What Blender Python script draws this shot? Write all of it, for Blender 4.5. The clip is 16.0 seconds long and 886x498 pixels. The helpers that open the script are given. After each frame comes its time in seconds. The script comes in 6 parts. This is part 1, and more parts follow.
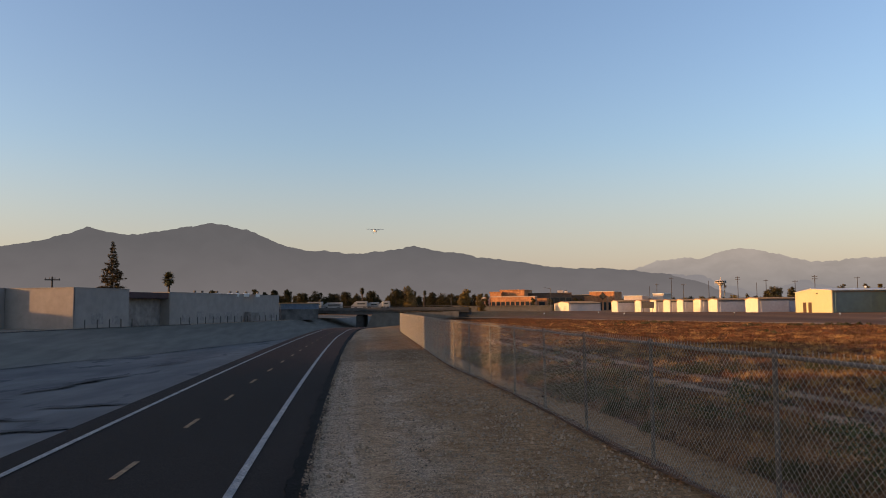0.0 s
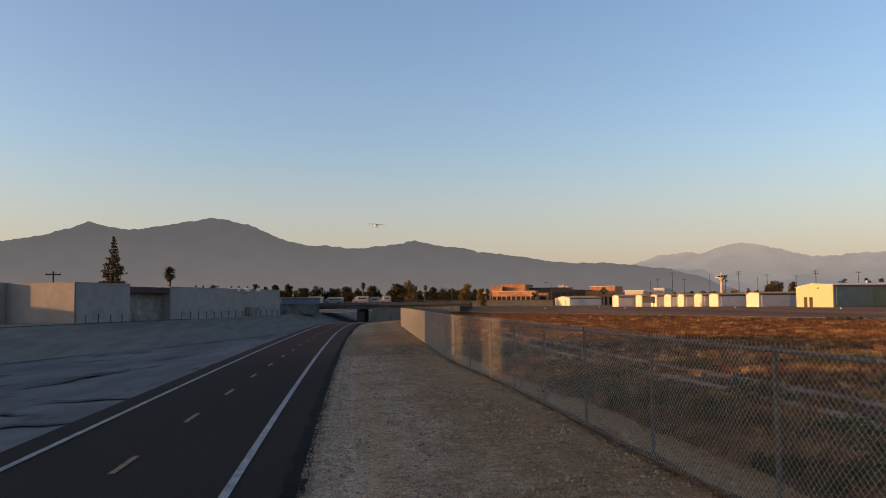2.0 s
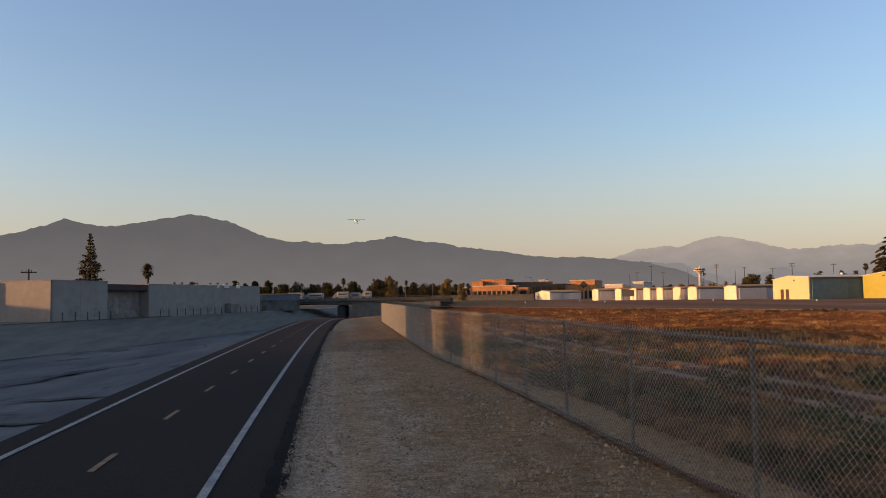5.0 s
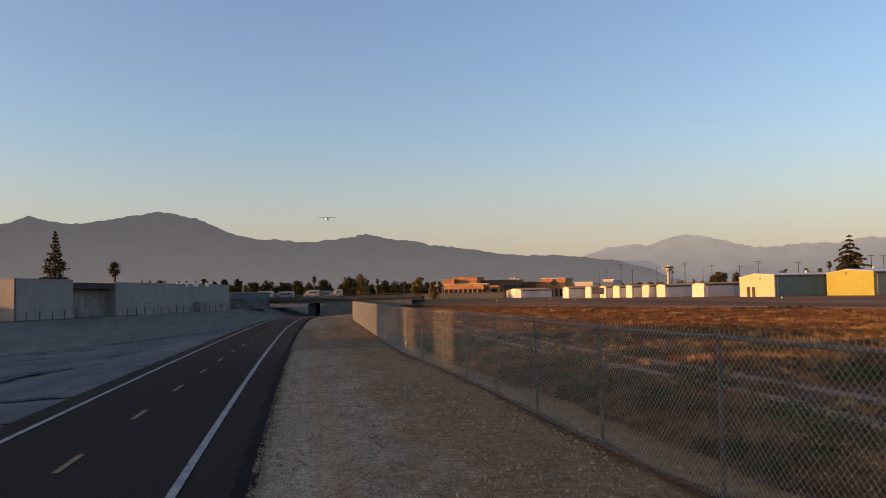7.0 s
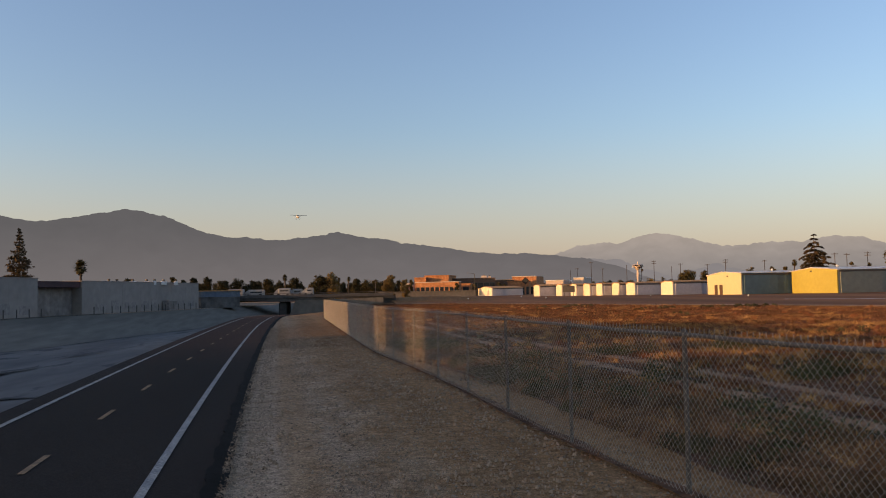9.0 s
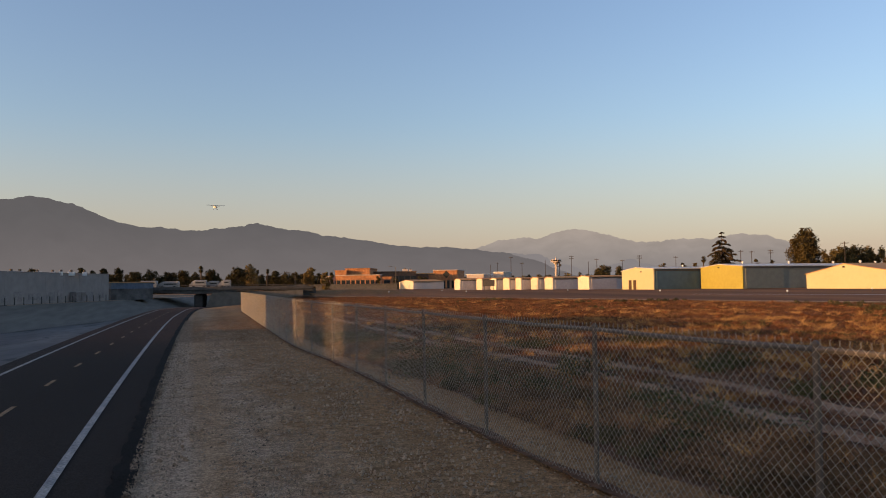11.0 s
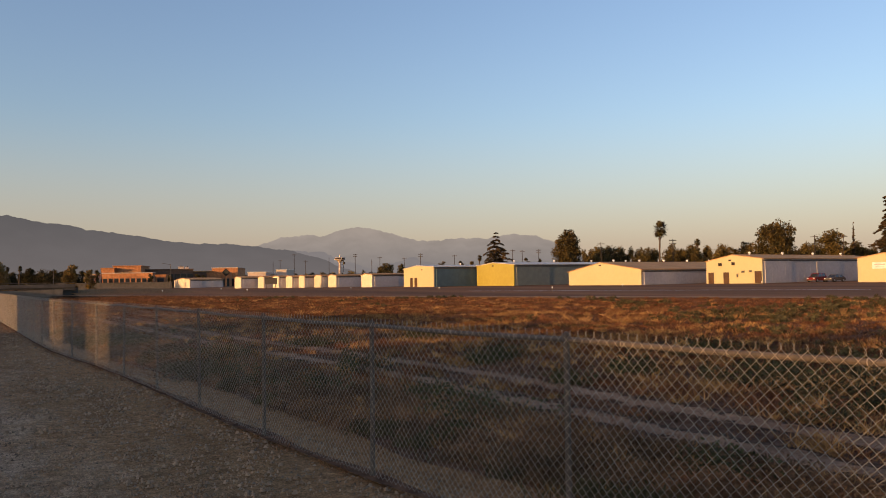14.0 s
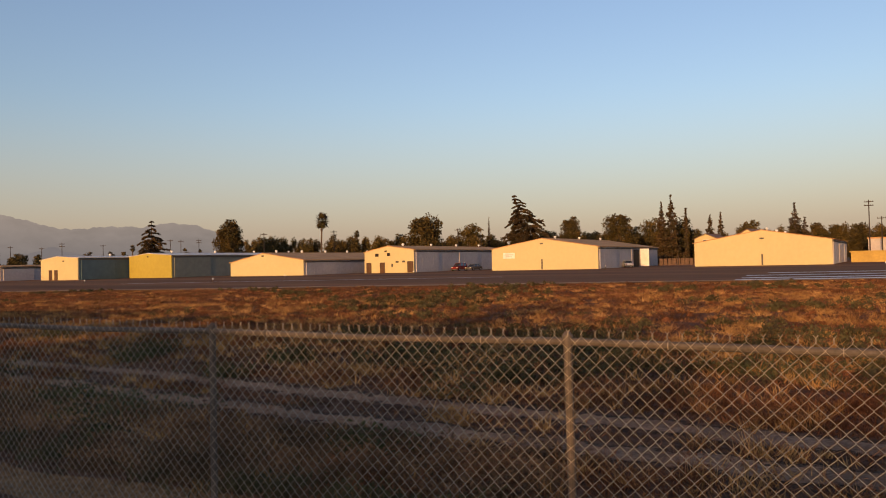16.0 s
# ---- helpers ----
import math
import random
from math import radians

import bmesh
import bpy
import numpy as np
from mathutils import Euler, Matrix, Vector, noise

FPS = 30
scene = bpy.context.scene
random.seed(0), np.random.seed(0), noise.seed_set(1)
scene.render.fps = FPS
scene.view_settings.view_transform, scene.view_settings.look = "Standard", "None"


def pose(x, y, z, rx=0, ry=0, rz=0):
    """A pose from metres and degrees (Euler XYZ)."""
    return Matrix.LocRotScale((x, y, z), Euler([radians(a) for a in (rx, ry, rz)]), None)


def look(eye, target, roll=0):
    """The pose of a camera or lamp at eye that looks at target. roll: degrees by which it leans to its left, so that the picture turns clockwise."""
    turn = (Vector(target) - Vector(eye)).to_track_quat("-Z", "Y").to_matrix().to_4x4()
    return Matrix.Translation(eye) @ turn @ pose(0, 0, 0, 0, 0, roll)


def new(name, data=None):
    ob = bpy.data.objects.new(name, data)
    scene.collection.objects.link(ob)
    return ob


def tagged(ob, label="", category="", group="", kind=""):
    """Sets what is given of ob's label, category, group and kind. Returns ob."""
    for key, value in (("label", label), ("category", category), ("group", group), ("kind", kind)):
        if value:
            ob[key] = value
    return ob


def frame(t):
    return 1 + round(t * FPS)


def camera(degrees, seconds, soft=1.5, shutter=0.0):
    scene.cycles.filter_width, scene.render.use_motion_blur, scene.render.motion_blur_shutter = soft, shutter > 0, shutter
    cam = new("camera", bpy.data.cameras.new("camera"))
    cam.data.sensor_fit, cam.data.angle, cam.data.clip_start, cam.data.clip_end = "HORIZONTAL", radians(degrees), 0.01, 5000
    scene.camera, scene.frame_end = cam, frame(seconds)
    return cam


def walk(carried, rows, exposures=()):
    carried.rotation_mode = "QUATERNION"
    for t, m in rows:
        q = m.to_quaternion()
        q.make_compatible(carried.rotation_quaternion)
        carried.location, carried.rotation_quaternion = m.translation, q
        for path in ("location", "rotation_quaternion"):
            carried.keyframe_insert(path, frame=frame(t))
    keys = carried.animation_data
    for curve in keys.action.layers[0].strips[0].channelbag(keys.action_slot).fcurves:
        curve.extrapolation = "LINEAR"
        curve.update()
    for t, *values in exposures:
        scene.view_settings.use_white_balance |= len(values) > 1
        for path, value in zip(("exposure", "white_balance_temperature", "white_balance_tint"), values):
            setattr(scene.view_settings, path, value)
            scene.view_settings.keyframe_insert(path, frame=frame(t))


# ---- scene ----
cam = camera(59.43, 16.0, soft=1.0)
PATH = [
    (0.0, -0.000, 0.000, 1.920, 0.00, 4.32, 0.57),
    (0.5, 0.003, 0.008, 1.918, 0.19, 4.36, 0.80),
    (1.0, 0.008, 0.005, 1.918, 0.12, 4.04, 0.80),
    (1.5, 0.011, 0.029, 1.922, -0.05, 3.78, 0.79),
    (2.0, 0.016, 0.028, 1.917, 0.07, 3.93, 0.58),
    (2.5, 0.015, 0.018, 1.915, 0.02, 3.67, 0.91),
    (3.0, 0.012, 0.014, 1.917, -0.14, 3.73, 0.96),
    (3.5, 0.026, 0.032, 1.913, -0.42, 3.95, 0.90),
    (4.0, 0.014, 0.020, 1.911, -0.70, 3.69, 0.88),
    (6.5, 0.022, 0.020, 1.891, -2.88, 3.45, 1.27),
    (7.0, 0.018, 0.015, 1.898, -3.46, 3.37, 1.14),
    (7.5, 0.021, 0.015, 1.896, -3.65, 3.34, 0.77),
    (8.0, 0.022, 0.010, 1.898, -4.09, 3.31, 0.98),
    (10.5, 0.039, -0.087, 1.909, -9.50, 2.76, 0.83),
    (11.0, 0.057, -0.072, 1.913, -11.36, 2.60, 0.79),
    (11.5, 0.030, -0.115, 1.914, -12.94, 2.81, 0.72),
    (12.0, 0.041, -0.114, 1.917, -14.57, 2.66, 0.65),
    (12.5, 0.046, -0.116, 1.912, -17.00, 2.64, 0.75),
    (13.0, 0.042, -0.150, 1.908, -19.75, 2.33, 0.79),
    (13.5, 0.070, -0.151, 1.912, -23.04, 2.48, 0.76),
    (14.0, 0.076, -0.164, 1.910, -27.21, 2.20, 0.95),
    (14.5, 0.102, -0.170, 1.911, -32.47, 1.80, 0.77),
    (15.0, 0.115, -0.187, 1.901, -36.65, 1.54, 0.75),
    (15.5, 0.125, -0.207, 1.906, -44.49, 1.67, 0.65),
    (16.0, 0.151, -0.239, 1.901, -51.68, 1.02, 1.33),
]
walk(cam, [(t, pose(x, y, z, 90 + pitch, roll, yaw)) for t, x, y, z, yaw, pitch, roll in PATH],
     exposures=[(0.0, 1.17, 7120, 33), (8.0, 1.13, 7150, 33), (12.5, 1.05, 7200, 34), (14.5, 0.94, 7230, 34), (16.0, 0.79, 7400, 36)])

# ---- light ----
SUN_BEARING, SUN_HEIGHT = 258.0, 6.0          # degrees clockwise from +y, degrees above the horizon


def bearing(az, dist, z=0.0):
    """The place at a bearing (degrees clockwise from +y) and distance from the start of the walk."""
    return Vector((math.sin(radians(az)) * dist, math.cos(radians(az)) * dist, z))


world = bpy.data.worlds.new("sky")
scene.world = world
world.use_nodes = True
wn = world.node_tree
sky = wn.nodes.new("ShaderNodeTexSky")
sky.sky_type = "NISHITA"
sky.sun_disc = False
sky.sun_elevation = radians(SUN_HEIGHT)
sky.sun_rotation = radians(SUN_BEARING)
sky.air_density, sky.dust_density, sky.ozone_density = 1.15, 1.6, 2.9
background = wn.nodes["Background"]
background.inputs["Strength"].default_value = 0.166
haze = wn.nodes.new("ShaderNodeMix")             # faint cyan cast of the evening air
haze.data_type, haze.blend_type = "RGBA", "MULTIPLY"
haze.inputs[0].default_value = 1.0
haze.inputs[7].default_value = (0.95, 1.0, 0.985, 1)
wn.links.new(sky.outputs[0], haze.inputs[6])
wn.links.new(haze.outputs[2], background.inputs["Color"])

sun = new("sun", bpy.data.lights.new("sun", "SUN"))
sun.data.energy, sun.data.angle, sun.data.color = 2.25, radians(0.6), (1.0, 0.62, 0.215)
sun.matrix_world = look((0, 0, 0), -bearing(SUN_BEARING, math.cos(radians(SUN_HEIGHT)), math.sin(radians(SUN_HEIGHT))))


# ---- materials ----
def material(name, color, rough=0.8, metal=0.0, other=None, scale=1.0, fine=40.0, amount=0.5, bump=0.0, bump_scale=60.0,
             spread=0.0, emit=None, spec=0.3, contrast=(0.35, 0.65), stretch=None, stain=None, speck=None):
    """A node material: color blended with other by coarse noise, darkened and lightened by fine noise, with fine relief."""
    m = bpy.data.materials.new(name)
    m.use_nodes = True
    n, l = m.node_tree.nodes, m.node_tree.links
    b = n["Principled BSDF"]
    b.inputs["Roughness"].default_value, b.inputs["Metallic"].default_value = rough, metal
    b.inputs["Specular IOR Level"].default_value = spec
    geo = n.new("ShaderNodeNewGeometry")
    where = plain = geo.outputs["Position"]
    if stretch:
        mp = n.new("ShaderNodeMapping")
        mp.inputs["Rotation"].default_value = (0, 0, radians(stretch[2]))
        mp.inputs["Scale"].default_value = (stretch[0], stretch[1], 1)
        l.new(where, mp.inputs["Vector"])
        where = mp.outputs["Vector"]

    def tex(s, detail, where=where):
        t = n.new("ShaderNodeTexNoise")
        t.inputs["Scale"].default_value, t.inputs["Detail"].default_value = s, detail
        l.new(where, t.inputs["Vector"])
        return t.outputs["Fac"]

    def mix(kind, fac, a, c):
        x = n.new("ShaderNodeMix")
        x.data_type, x.blend_type = "RGBA", kind
        for socket, v in ((x.inputs[0], fac), (x.inputs[6], a), (x.inputs[7], c)):
            if hasattr(v, "is_output"):
                l.new(v, socket)
            elif isinstance(v, (int, float)):
                socket.default_value = v
            else:
                socket.default_value = (*v, 1)
        return x.outputs[2]

    ramp = n.new("ShaderNodeMapRange")
    ramp.inputs[1].default_value, ramp.inputs[2].default_value = contrast
    l.new(tex(scale, 5), ramp.inputs[0])
    base = mix("MIX", ramp.outputs[0], color, other or tuple(c * 0.8 for c in color))
    fine_range = n.new("ShaderNodeMapRange")
    fine_range.inputs[1].default_value, fine_range.inputs[2].default_value = 0.3, 0.7
    fine_range.inputs[3].default_value, fine_range.inputs[4].default_value = 1 - amount, 1 + amount * 0.6
    l.new(tex(fine, 3, plain if fine > 4 else where), fine_range.inputs[0])
    col = mix("MULTIPLY", 1.0, base, fine_range.outputs[0])
    if stain:
        sr0 = n.new("ShaderNodeMapRange")
        sr0.inputs[1].default_value, sr0.inputs[2].default_value = stain[1], stain[2]
        sr0.inputs[4].default_value = 0.8
        l.new(tex(stain[0], 7), sr0.inputs[0])
        col = mix("MIX", sr0.outputs[0], col, stain[3])
    if speck:                                   # single grains and pebbles, (grains a metre, contrast)
        vor = n.new("ShaderNodeTexVoronoi")
        vor.inputs["Scale"].default_value = speck[0]
        l.new(plain, vor.inputs["Vector"])
        sp = n.new("ShaderNodeSeparateColor")
        l.new(vor.outputs["Color"], sp.inputs[0])
        vr = n.new("ShaderNodeMapRange")
        vr.inputs[3].default_value, vr.inputs[4].default_value = 1 - speck[1], 1 + speck[1]
        l.new(sp.outputs[0], vr.inputs[0])
        col = mix("MULTIPLY", 1.0, col, vr.outputs[0])
    if spread:
        info = n.new("ShaderNodeObjectInfo")
        isl = n.new("ShaderNodeMath")
        isl.operation = "ADD"
        l.new(info.outputs["Random"], isl.inputs[0])
        l.new(geo.outputs["Random Per Island"], isl.inputs[1])
        sr = n.new("ShaderNodeMapRange")
        sr.inputs[2].default_value = 2.0
        sr.inputs[3].default_value, sr.inputs[4].default_value = 1 - spread, 1 + spread
        l.new(isl.outputs[0], sr.inputs[0])
        col = mix("MULTIPLY", 1.0, col, sr.outputs[0])
    l.new(col, b.inputs["Base Color"])
    if bump:
        bp = n.new("ShaderNodeBump")
        bp.inputs["Strength"].default_value, bp.inputs["Distance"].default_value = bump, 0.02
        l.new(tex(bump_scale, 4, plain), bp.inputs["Height"])
        l.new(bp.outputs[0], b.inputs["Normal"])
    if emit:
        b.inputs["Emission Color"].default_value = (*emit[0], 1)
        b.inputs["Emission Strength"].default_value = emit[1]
    return m


def zone(m, tone, across, lo, hi, wobble, scale, stretch=(1, 1, 1)):
    """Multiply the colour of m by tone where the place, taken along across (x, y, offset), goes from lo to hi, with a wavering edge."""
    n, l = m.node_tree.nodes, m.node_tree.links
    b = n["Principled BSDF"]
    old = b.inputs["Base Color"].links[0].from_socket
    geo, dot, t, add, rng, mx = (n.new("ShaderNode" + k) for k in ("NewGeometry", "VectorMath", "TexNoise", "Math", "MapRange", "Mix"))
    dot.operation = "DOT_PRODUCT"
    dot.inputs[1].default_value = (across[0], across[1], 0)
    l.new(geo.outputs["Position"], dot.inputs[0])
    mp = n.new("ShaderNodeMapping")
    mp.inputs["Scale"].default_value = stretch
    l.new(geo.outputs["Position"], mp.inputs["Vector"])
    t.inputs["Scale"].default_value, t.inputs["Detail"].default_value = scale, 6
    l.new(mp.outputs[0], t.inputs["Vector"])
    add.operation = "MULTIPLY_ADD"
    add.inputs[1].default_value = wobble * 2
    l.new(t.outputs["Fac"], add.inputs[0])
    l.new(dot.outputs["Value"], add.inputs[2])
    rng.inputs[1].default_value, rng.inputs[2].default_value = lo - across[2] + wobble, hi - across[2] + wobble
    l.new(add.outputs[0], rng.inputs[0])
    mx.data_type, mx.blend_type = "RGBA", "MULTIPLY"
    mx.inputs[7].default_value = (*tone, 1)
    l.new(rng.outputs[0], mx.inputs[0])
    l.new(old, mx.inputs[6])
    l.new(mx.outputs[2], b.inputs["Base Color"])


M_DIRT = material("dirt", (0.43, 0.295, 0.198), 0.95, other=(0.35, 0.236, 0.156), scale=0.9, fine=9, amount=0.32, bump=1.0, bump_scale=30, stretch=(1.0, 0.2, -7), speck=(60, 0.40), spec=0.06)
zone(M_DIRT, (0.86, 0.78, 0.68), (0.6, 0.07, 0.26), 0.75, 1.25, 1.6, 1.1, (1, 0.4, 1))         # brown drifts away from the path
zone(M_DIRT, (1.02, 0.96, 0.88), (1.0, 0.1155, 0.44), 0.7, 1.9, 0.55, 0.8, (1, 0.3, 1))
zone(M_DIRT, (0.83, 0.78, 0.72), (0.2, 0.02, 0.0), 0.05, 0.35, 1.1, 2.6, (1, 0.6, 1))         # small stains
zone(M_DIRT, (1.22, 1.22, 1.2), (1.0, 0.1155, 0.44), 2.7, 3.4, 0.5, 0.7, (1, 0.25, 1))         # sandier by the fence
zone(M_DIRT, (0.85, 0.83, 0.81), (1.0, 0.1155, 0.44), 4.25, 4.6, 0.3, 0.7, (1, 0.25, 1))       # a little darker at the field's edge
zone(M_DIRT, (0.62, 0.58, 0.55), (0.0, 1.0, 0.0), 26, 31, 7.0, 0.6, (0.25, 1.2, 1))            # darker further on in bands across, then paler again beyond
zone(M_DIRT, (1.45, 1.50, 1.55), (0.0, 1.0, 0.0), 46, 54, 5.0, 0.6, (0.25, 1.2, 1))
zone(M_DIRT, (0.90, 0.82, 0.72), (1.0, 0.1155, 0.44), 0.42, 0.60, 0.12, 0.6, (1, 0.3, 1))       # trodden line beside the path
zone(M_DIRT, (1.11, 1.22, 1.39), (1.0, 0.1155, 0.44), 0.85, 1.15, 0.14, 0.6, (1, 0.3, 1))
zone(M_DIRT, (0.86, 0.83, 0.80), (0.1, 0.0, 0.0), 0.10, 0.22, 0.9, 3.2, (0.6, 1.3, 1))         # damp blotches
M_TRACK = material("track_dirt", (0.32, 0.180, 0.112), 0.95, other=(0.20, 0.108, 0.066), scale=1.3, fine=20, amount=0.4, bump=0.6, bump_scale=35, spec=0.06)
M_SHOULDER = material("shoulder_dirt", (0.46, 0.285, 0.155), 0.95, other=(0.34, 0.205, 0.11), scale=0.2, fine=3, amount=0.3, spec=0.06)
M_CONCRETE = material("channel_concrete", (0.182, 0.154, 0.124), 0.9, other=(0.152, 0.130, 0.107), scale=0.12, fine=1.2, amount=0.2, bump=0.25, bump_scale=8, stretch=(1.0, 0.15, -8), spec=0.06)
M_FLOOR = material("channel_floor", (0.168, 0.148, 0.134), 0.85, other=(0.122, 0.109, 0.101), scale=0.3, fine=1.2, amount=0.2, bump=0.3, bump_scale=5, contrast=(0.4, 0.62), stretch=(1.0, 0.3, -8), stain=(0.45, 0.61, 0.655, (0.065, 0.060, 0.058)), spec=0.06)
M_JOINT = material("wet_joint", (0.072, 0.062, 0.057), 0.85, other=(0.115, 0.102, 0.094), scale=0.8, fine=3, amount=0.4, spec=0.06)
M_SOIL = material("field_soil", (0.16, 0.078, 0.046), 1.0, other=(0.088, 0.046, 0.030), scale=0.25, fine=6, amount=0.6, bump=0.8, bump_scale=12, spec=0.06)
M_PLAIN = material("far_plain", (0.16, 0.14, 0.11), 1.0, other=(0.10, 0.10, 0.085), scale=0.02, fine=0.2, amount=0.3, spec=0.06)
M_ASPHALT = material("asphalt", (0.030, 0.0222, 0.0187), 0.95, other=(0.038, 0.028, 0.023), scale=0.35, fine=70, amount=0.4, bump=0.4, bump_scale=120, stretch=(1.0, 0.2, -7), speck=(70, 0.3), spec=0.06)
zone(M_ASPHALT, (2.1, 1.45, 1.25), (0.1, 1.0, 0), 22, 34, 7.0, 0.5, (1, 0.4, 1))               # reddish worn surface further on
M_TARMAC = material("tarmac", (0.26, 0.112, 0.052), 0.95, other=(0.15, 0.070, 0.037), scale=0.06, fine=2.5, amount=0.25, stretch=(1.0, 0.08, 24), spec=0.06)
M_EDGE = material("asphalt_edge", (0.014, 0.0115, 0.0105), 0.9, fine=30, amount=0.5, bump=0.8, bump_scale=40, spec=0.06)
M_WHITELINE = material("white_line", (0.37, 0.33, 0.295), 0.8, other=(0.26, 0.245, 0.235), scale=3, fine=30, amount=0.5, contrast=(0.42, 0.58), spec=0.06)
M_YELLOWLINE = material("yellow_line", (0.40, 0.225, 0.125), 0.8, other=(0.17, 0.12, 0.08), scale=7, fine=60, amount=0.35, spec=0.06)
M_GALV = material("galvanised_steel", (0.122, 0.098, 0.080), 0.65, 0.12, other=(0.088, 0.072, 0.060), scale=6, fine=50, amount=0.25)
M_WIRE = material("fence_wire", (0.39, 0.335, 0.27), 0.65, 0.0, other=(0.30, 0.255, 0.205), scale=6, fine=80, amount=0.3, spec=0.15)
M_LITTER = material("dry_litter", (0.285, 0.128, 0.064), 0.95, other=(0.108, 0.054, 0.031), scale=0.7, contrast=(0.4, 0.6), fine=5, amount=0.5, spread=0.5, spec=0.05)
M_RUST = material("rust_brown_grass", (0.335, 0.128, 0.054), 0.9, other=(0.17, 0.065, 0.031), scale=0.9, contrast=(0.4, 0.6), fine=4, amount=0.5, spread=0.45, spec=0.05)
M_STRAW = material("straw_grass", (0.54, 0.300, 0.112), 0.9, other=(0.31, 0.155, 0.058), scale=0.9, contrast=(0.4, 0.6), fine=4, amount=0.45, spread=0.45, spec=0.05)
M_OLIVE_WEED = material("olive_weeds", (0.105, 0.092, 0.044), 0.9, other=(0.074, 0.058, 0.030), scale=0.9, fine=4, amount=0.45, spread=0.45, spec=0.05)
M_SCRUB = material("brown_scrub", (0.205, 0.108, 0.056), 0.9, other=(0.105, 0.062, 0.035), scale=0.9, contrast=(0.4, 0.6), fine=4, amount=0.5, spread=0.45, spec=0.05)
M_CREAM = material("cream_metal_siding", (0.55, 0.465, 0.26), 0.75, other=(0.53, 0.45, 0.25), scale=0.15, fine=1.5, amount=0.03)
M_SHED = material("pale_cream_siding", (0.72, 0.61, 0.44), 0.75, other=(0.67, 0.565, 0.405), scale=0.15, fine=1.5, amount=0.06)
M_TOWER = material("pale_pink_stucco", (0.60, 0.47, 0.38), 0.8, other=(0.54, 0.42, 0.34), scale=0.3, fine=2, amount=0.1)
M_VAN = material("dull_white_paint", (0.30, 0.285, 0.27), 0.5, fine=4, amount=0.1)
M_CANOPY = material("brown_canopy", (0.15, 0.09, 0.06), 0.8, fine=3, amount=0.25)
M_YELLOW = material("yellow_metal_siding", (0.40, 0.325, 0.065), 0.75, other=(0.375, 0.305, 0.06), scale=0.15, fine=1.5, amount=0.06)
M_SIDE = material("grey_metal_siding", (0.47, 0.43, 0.42), 0.7, other=(0.40, 0.365, 0.36), scale=0.2, fine=2, amount=0.1)
M_TEAL = material("teal_hangar_door", (0.066, 0.122, 0.145), 0.6, other=(0.080, 0.136, 0.158), scale=0.08, fine=1, amount=0.12)
M_OLIVE = material("olive_hangar_door", (0.205, 0.212, 0.172), 0.6, other=(0.18, 0.188, 0.155), scale=0.08, fine=1, amount=0.12)
M_ROOF = material("brown_metal_roof", (0.55, 0.31, 0.145), 0.9, other=(0.46, 0.25, 0.12), scale=0.2, fine=2, amount=0.15, spec=0.08)
M_PALEROOF = material("pale_metal_roof", (0.62, 0.56, 0.48), 0.5, other=(0.54, 0.48, 0.42), scale=0.2, fine=2, amount=0.12)
M_DARK = material("dark_opening", (0.03, 0.022, 0.018), 0.9, fine=5, amount=0.2)
M_BROWNDOOR = material("brown_door", (0.10, 0.05, 0.025), 0.7, fine=5, amount=0.2)
M_TRIM = material("dark_trim", (0.10, 0.085, 0.075), 0.7, fine=4, amount=0.2)
M_WHITE = material("white_paint", (0.78, 0.76, 0.72), 0.5, fine=4, amount=0.08)
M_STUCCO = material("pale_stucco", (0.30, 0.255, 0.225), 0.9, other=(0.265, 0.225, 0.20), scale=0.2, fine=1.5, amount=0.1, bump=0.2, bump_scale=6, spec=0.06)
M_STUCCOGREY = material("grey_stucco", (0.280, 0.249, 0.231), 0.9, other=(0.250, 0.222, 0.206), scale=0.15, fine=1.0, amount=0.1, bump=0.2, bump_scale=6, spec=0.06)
# Stucco darkened in colour for the recess's shade; cabinet doors use it too.
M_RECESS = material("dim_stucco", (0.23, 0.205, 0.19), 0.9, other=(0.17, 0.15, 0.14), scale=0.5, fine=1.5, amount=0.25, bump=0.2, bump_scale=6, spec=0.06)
M_PATCH = material("patch_paint", (0.275, 0.245, 0.232), 0.9, other=(0.215, 0.192, 0.184), scale=0.8, fine=3, amount=0.2, spec=0.06)
M_MAROON = material("maroon_fascia", (0.055, 0.025, 0.03), 0.7, fine=2, amount=0.25)
M_BRICK = material("orange_brick", (0.54, 0.225, 0.092), 0.85, other=(0.38, 0.155, 0.066), scale=0.25, fine=1.2, amount=0.3)
M_BLUE = material("blue_painted_wall", (0.10, 0.14, 0.20), 0.8, other=(0.13, 0.16, 0.19), scale=0.4, fine=3, amount=0.2)
M_MURAL = material("faded_mural_wall", (0.13, 0.125, 0.12), 0.85, other=(0.065, 0.055, 0.05), scale=0.5, fine=1.5, amount=0.3)
M_BARK = material("bark", (0.11, 0.075, 0.05), 0.95, other=(0.07, 0.05, 0.035), scale=3, fine=12, amount=0.4, bump=0.5)
M_LEAF = material("leaves", (0.118, 0.078, 0.022), 0.8, other=(0.052, 0.042, 0.014), scale=0.5, fine=2, amount=0.4, spread=0.45, spec=0.2)
M_CONIFER = material("conifer_needles", (0.075, 0.046, 0.022), 0.85, other=(0.040, 0.032, 0.016), scale=0.5, fine=2, amount=0.3, spread=0.3, spec=0.15)
M_PALMLEAF = material("palm_fronds", (0.06, 0.058, 0.022), 0.6, other=(0.085, 0.06, 0.024), scale=0.7, fine=3, amount=0.4, spread=0.4)
M_WOODPOLE = material("wood_pole", (0.055, 0.042, 0.034), 0.9, fine=6, amount=0.3)
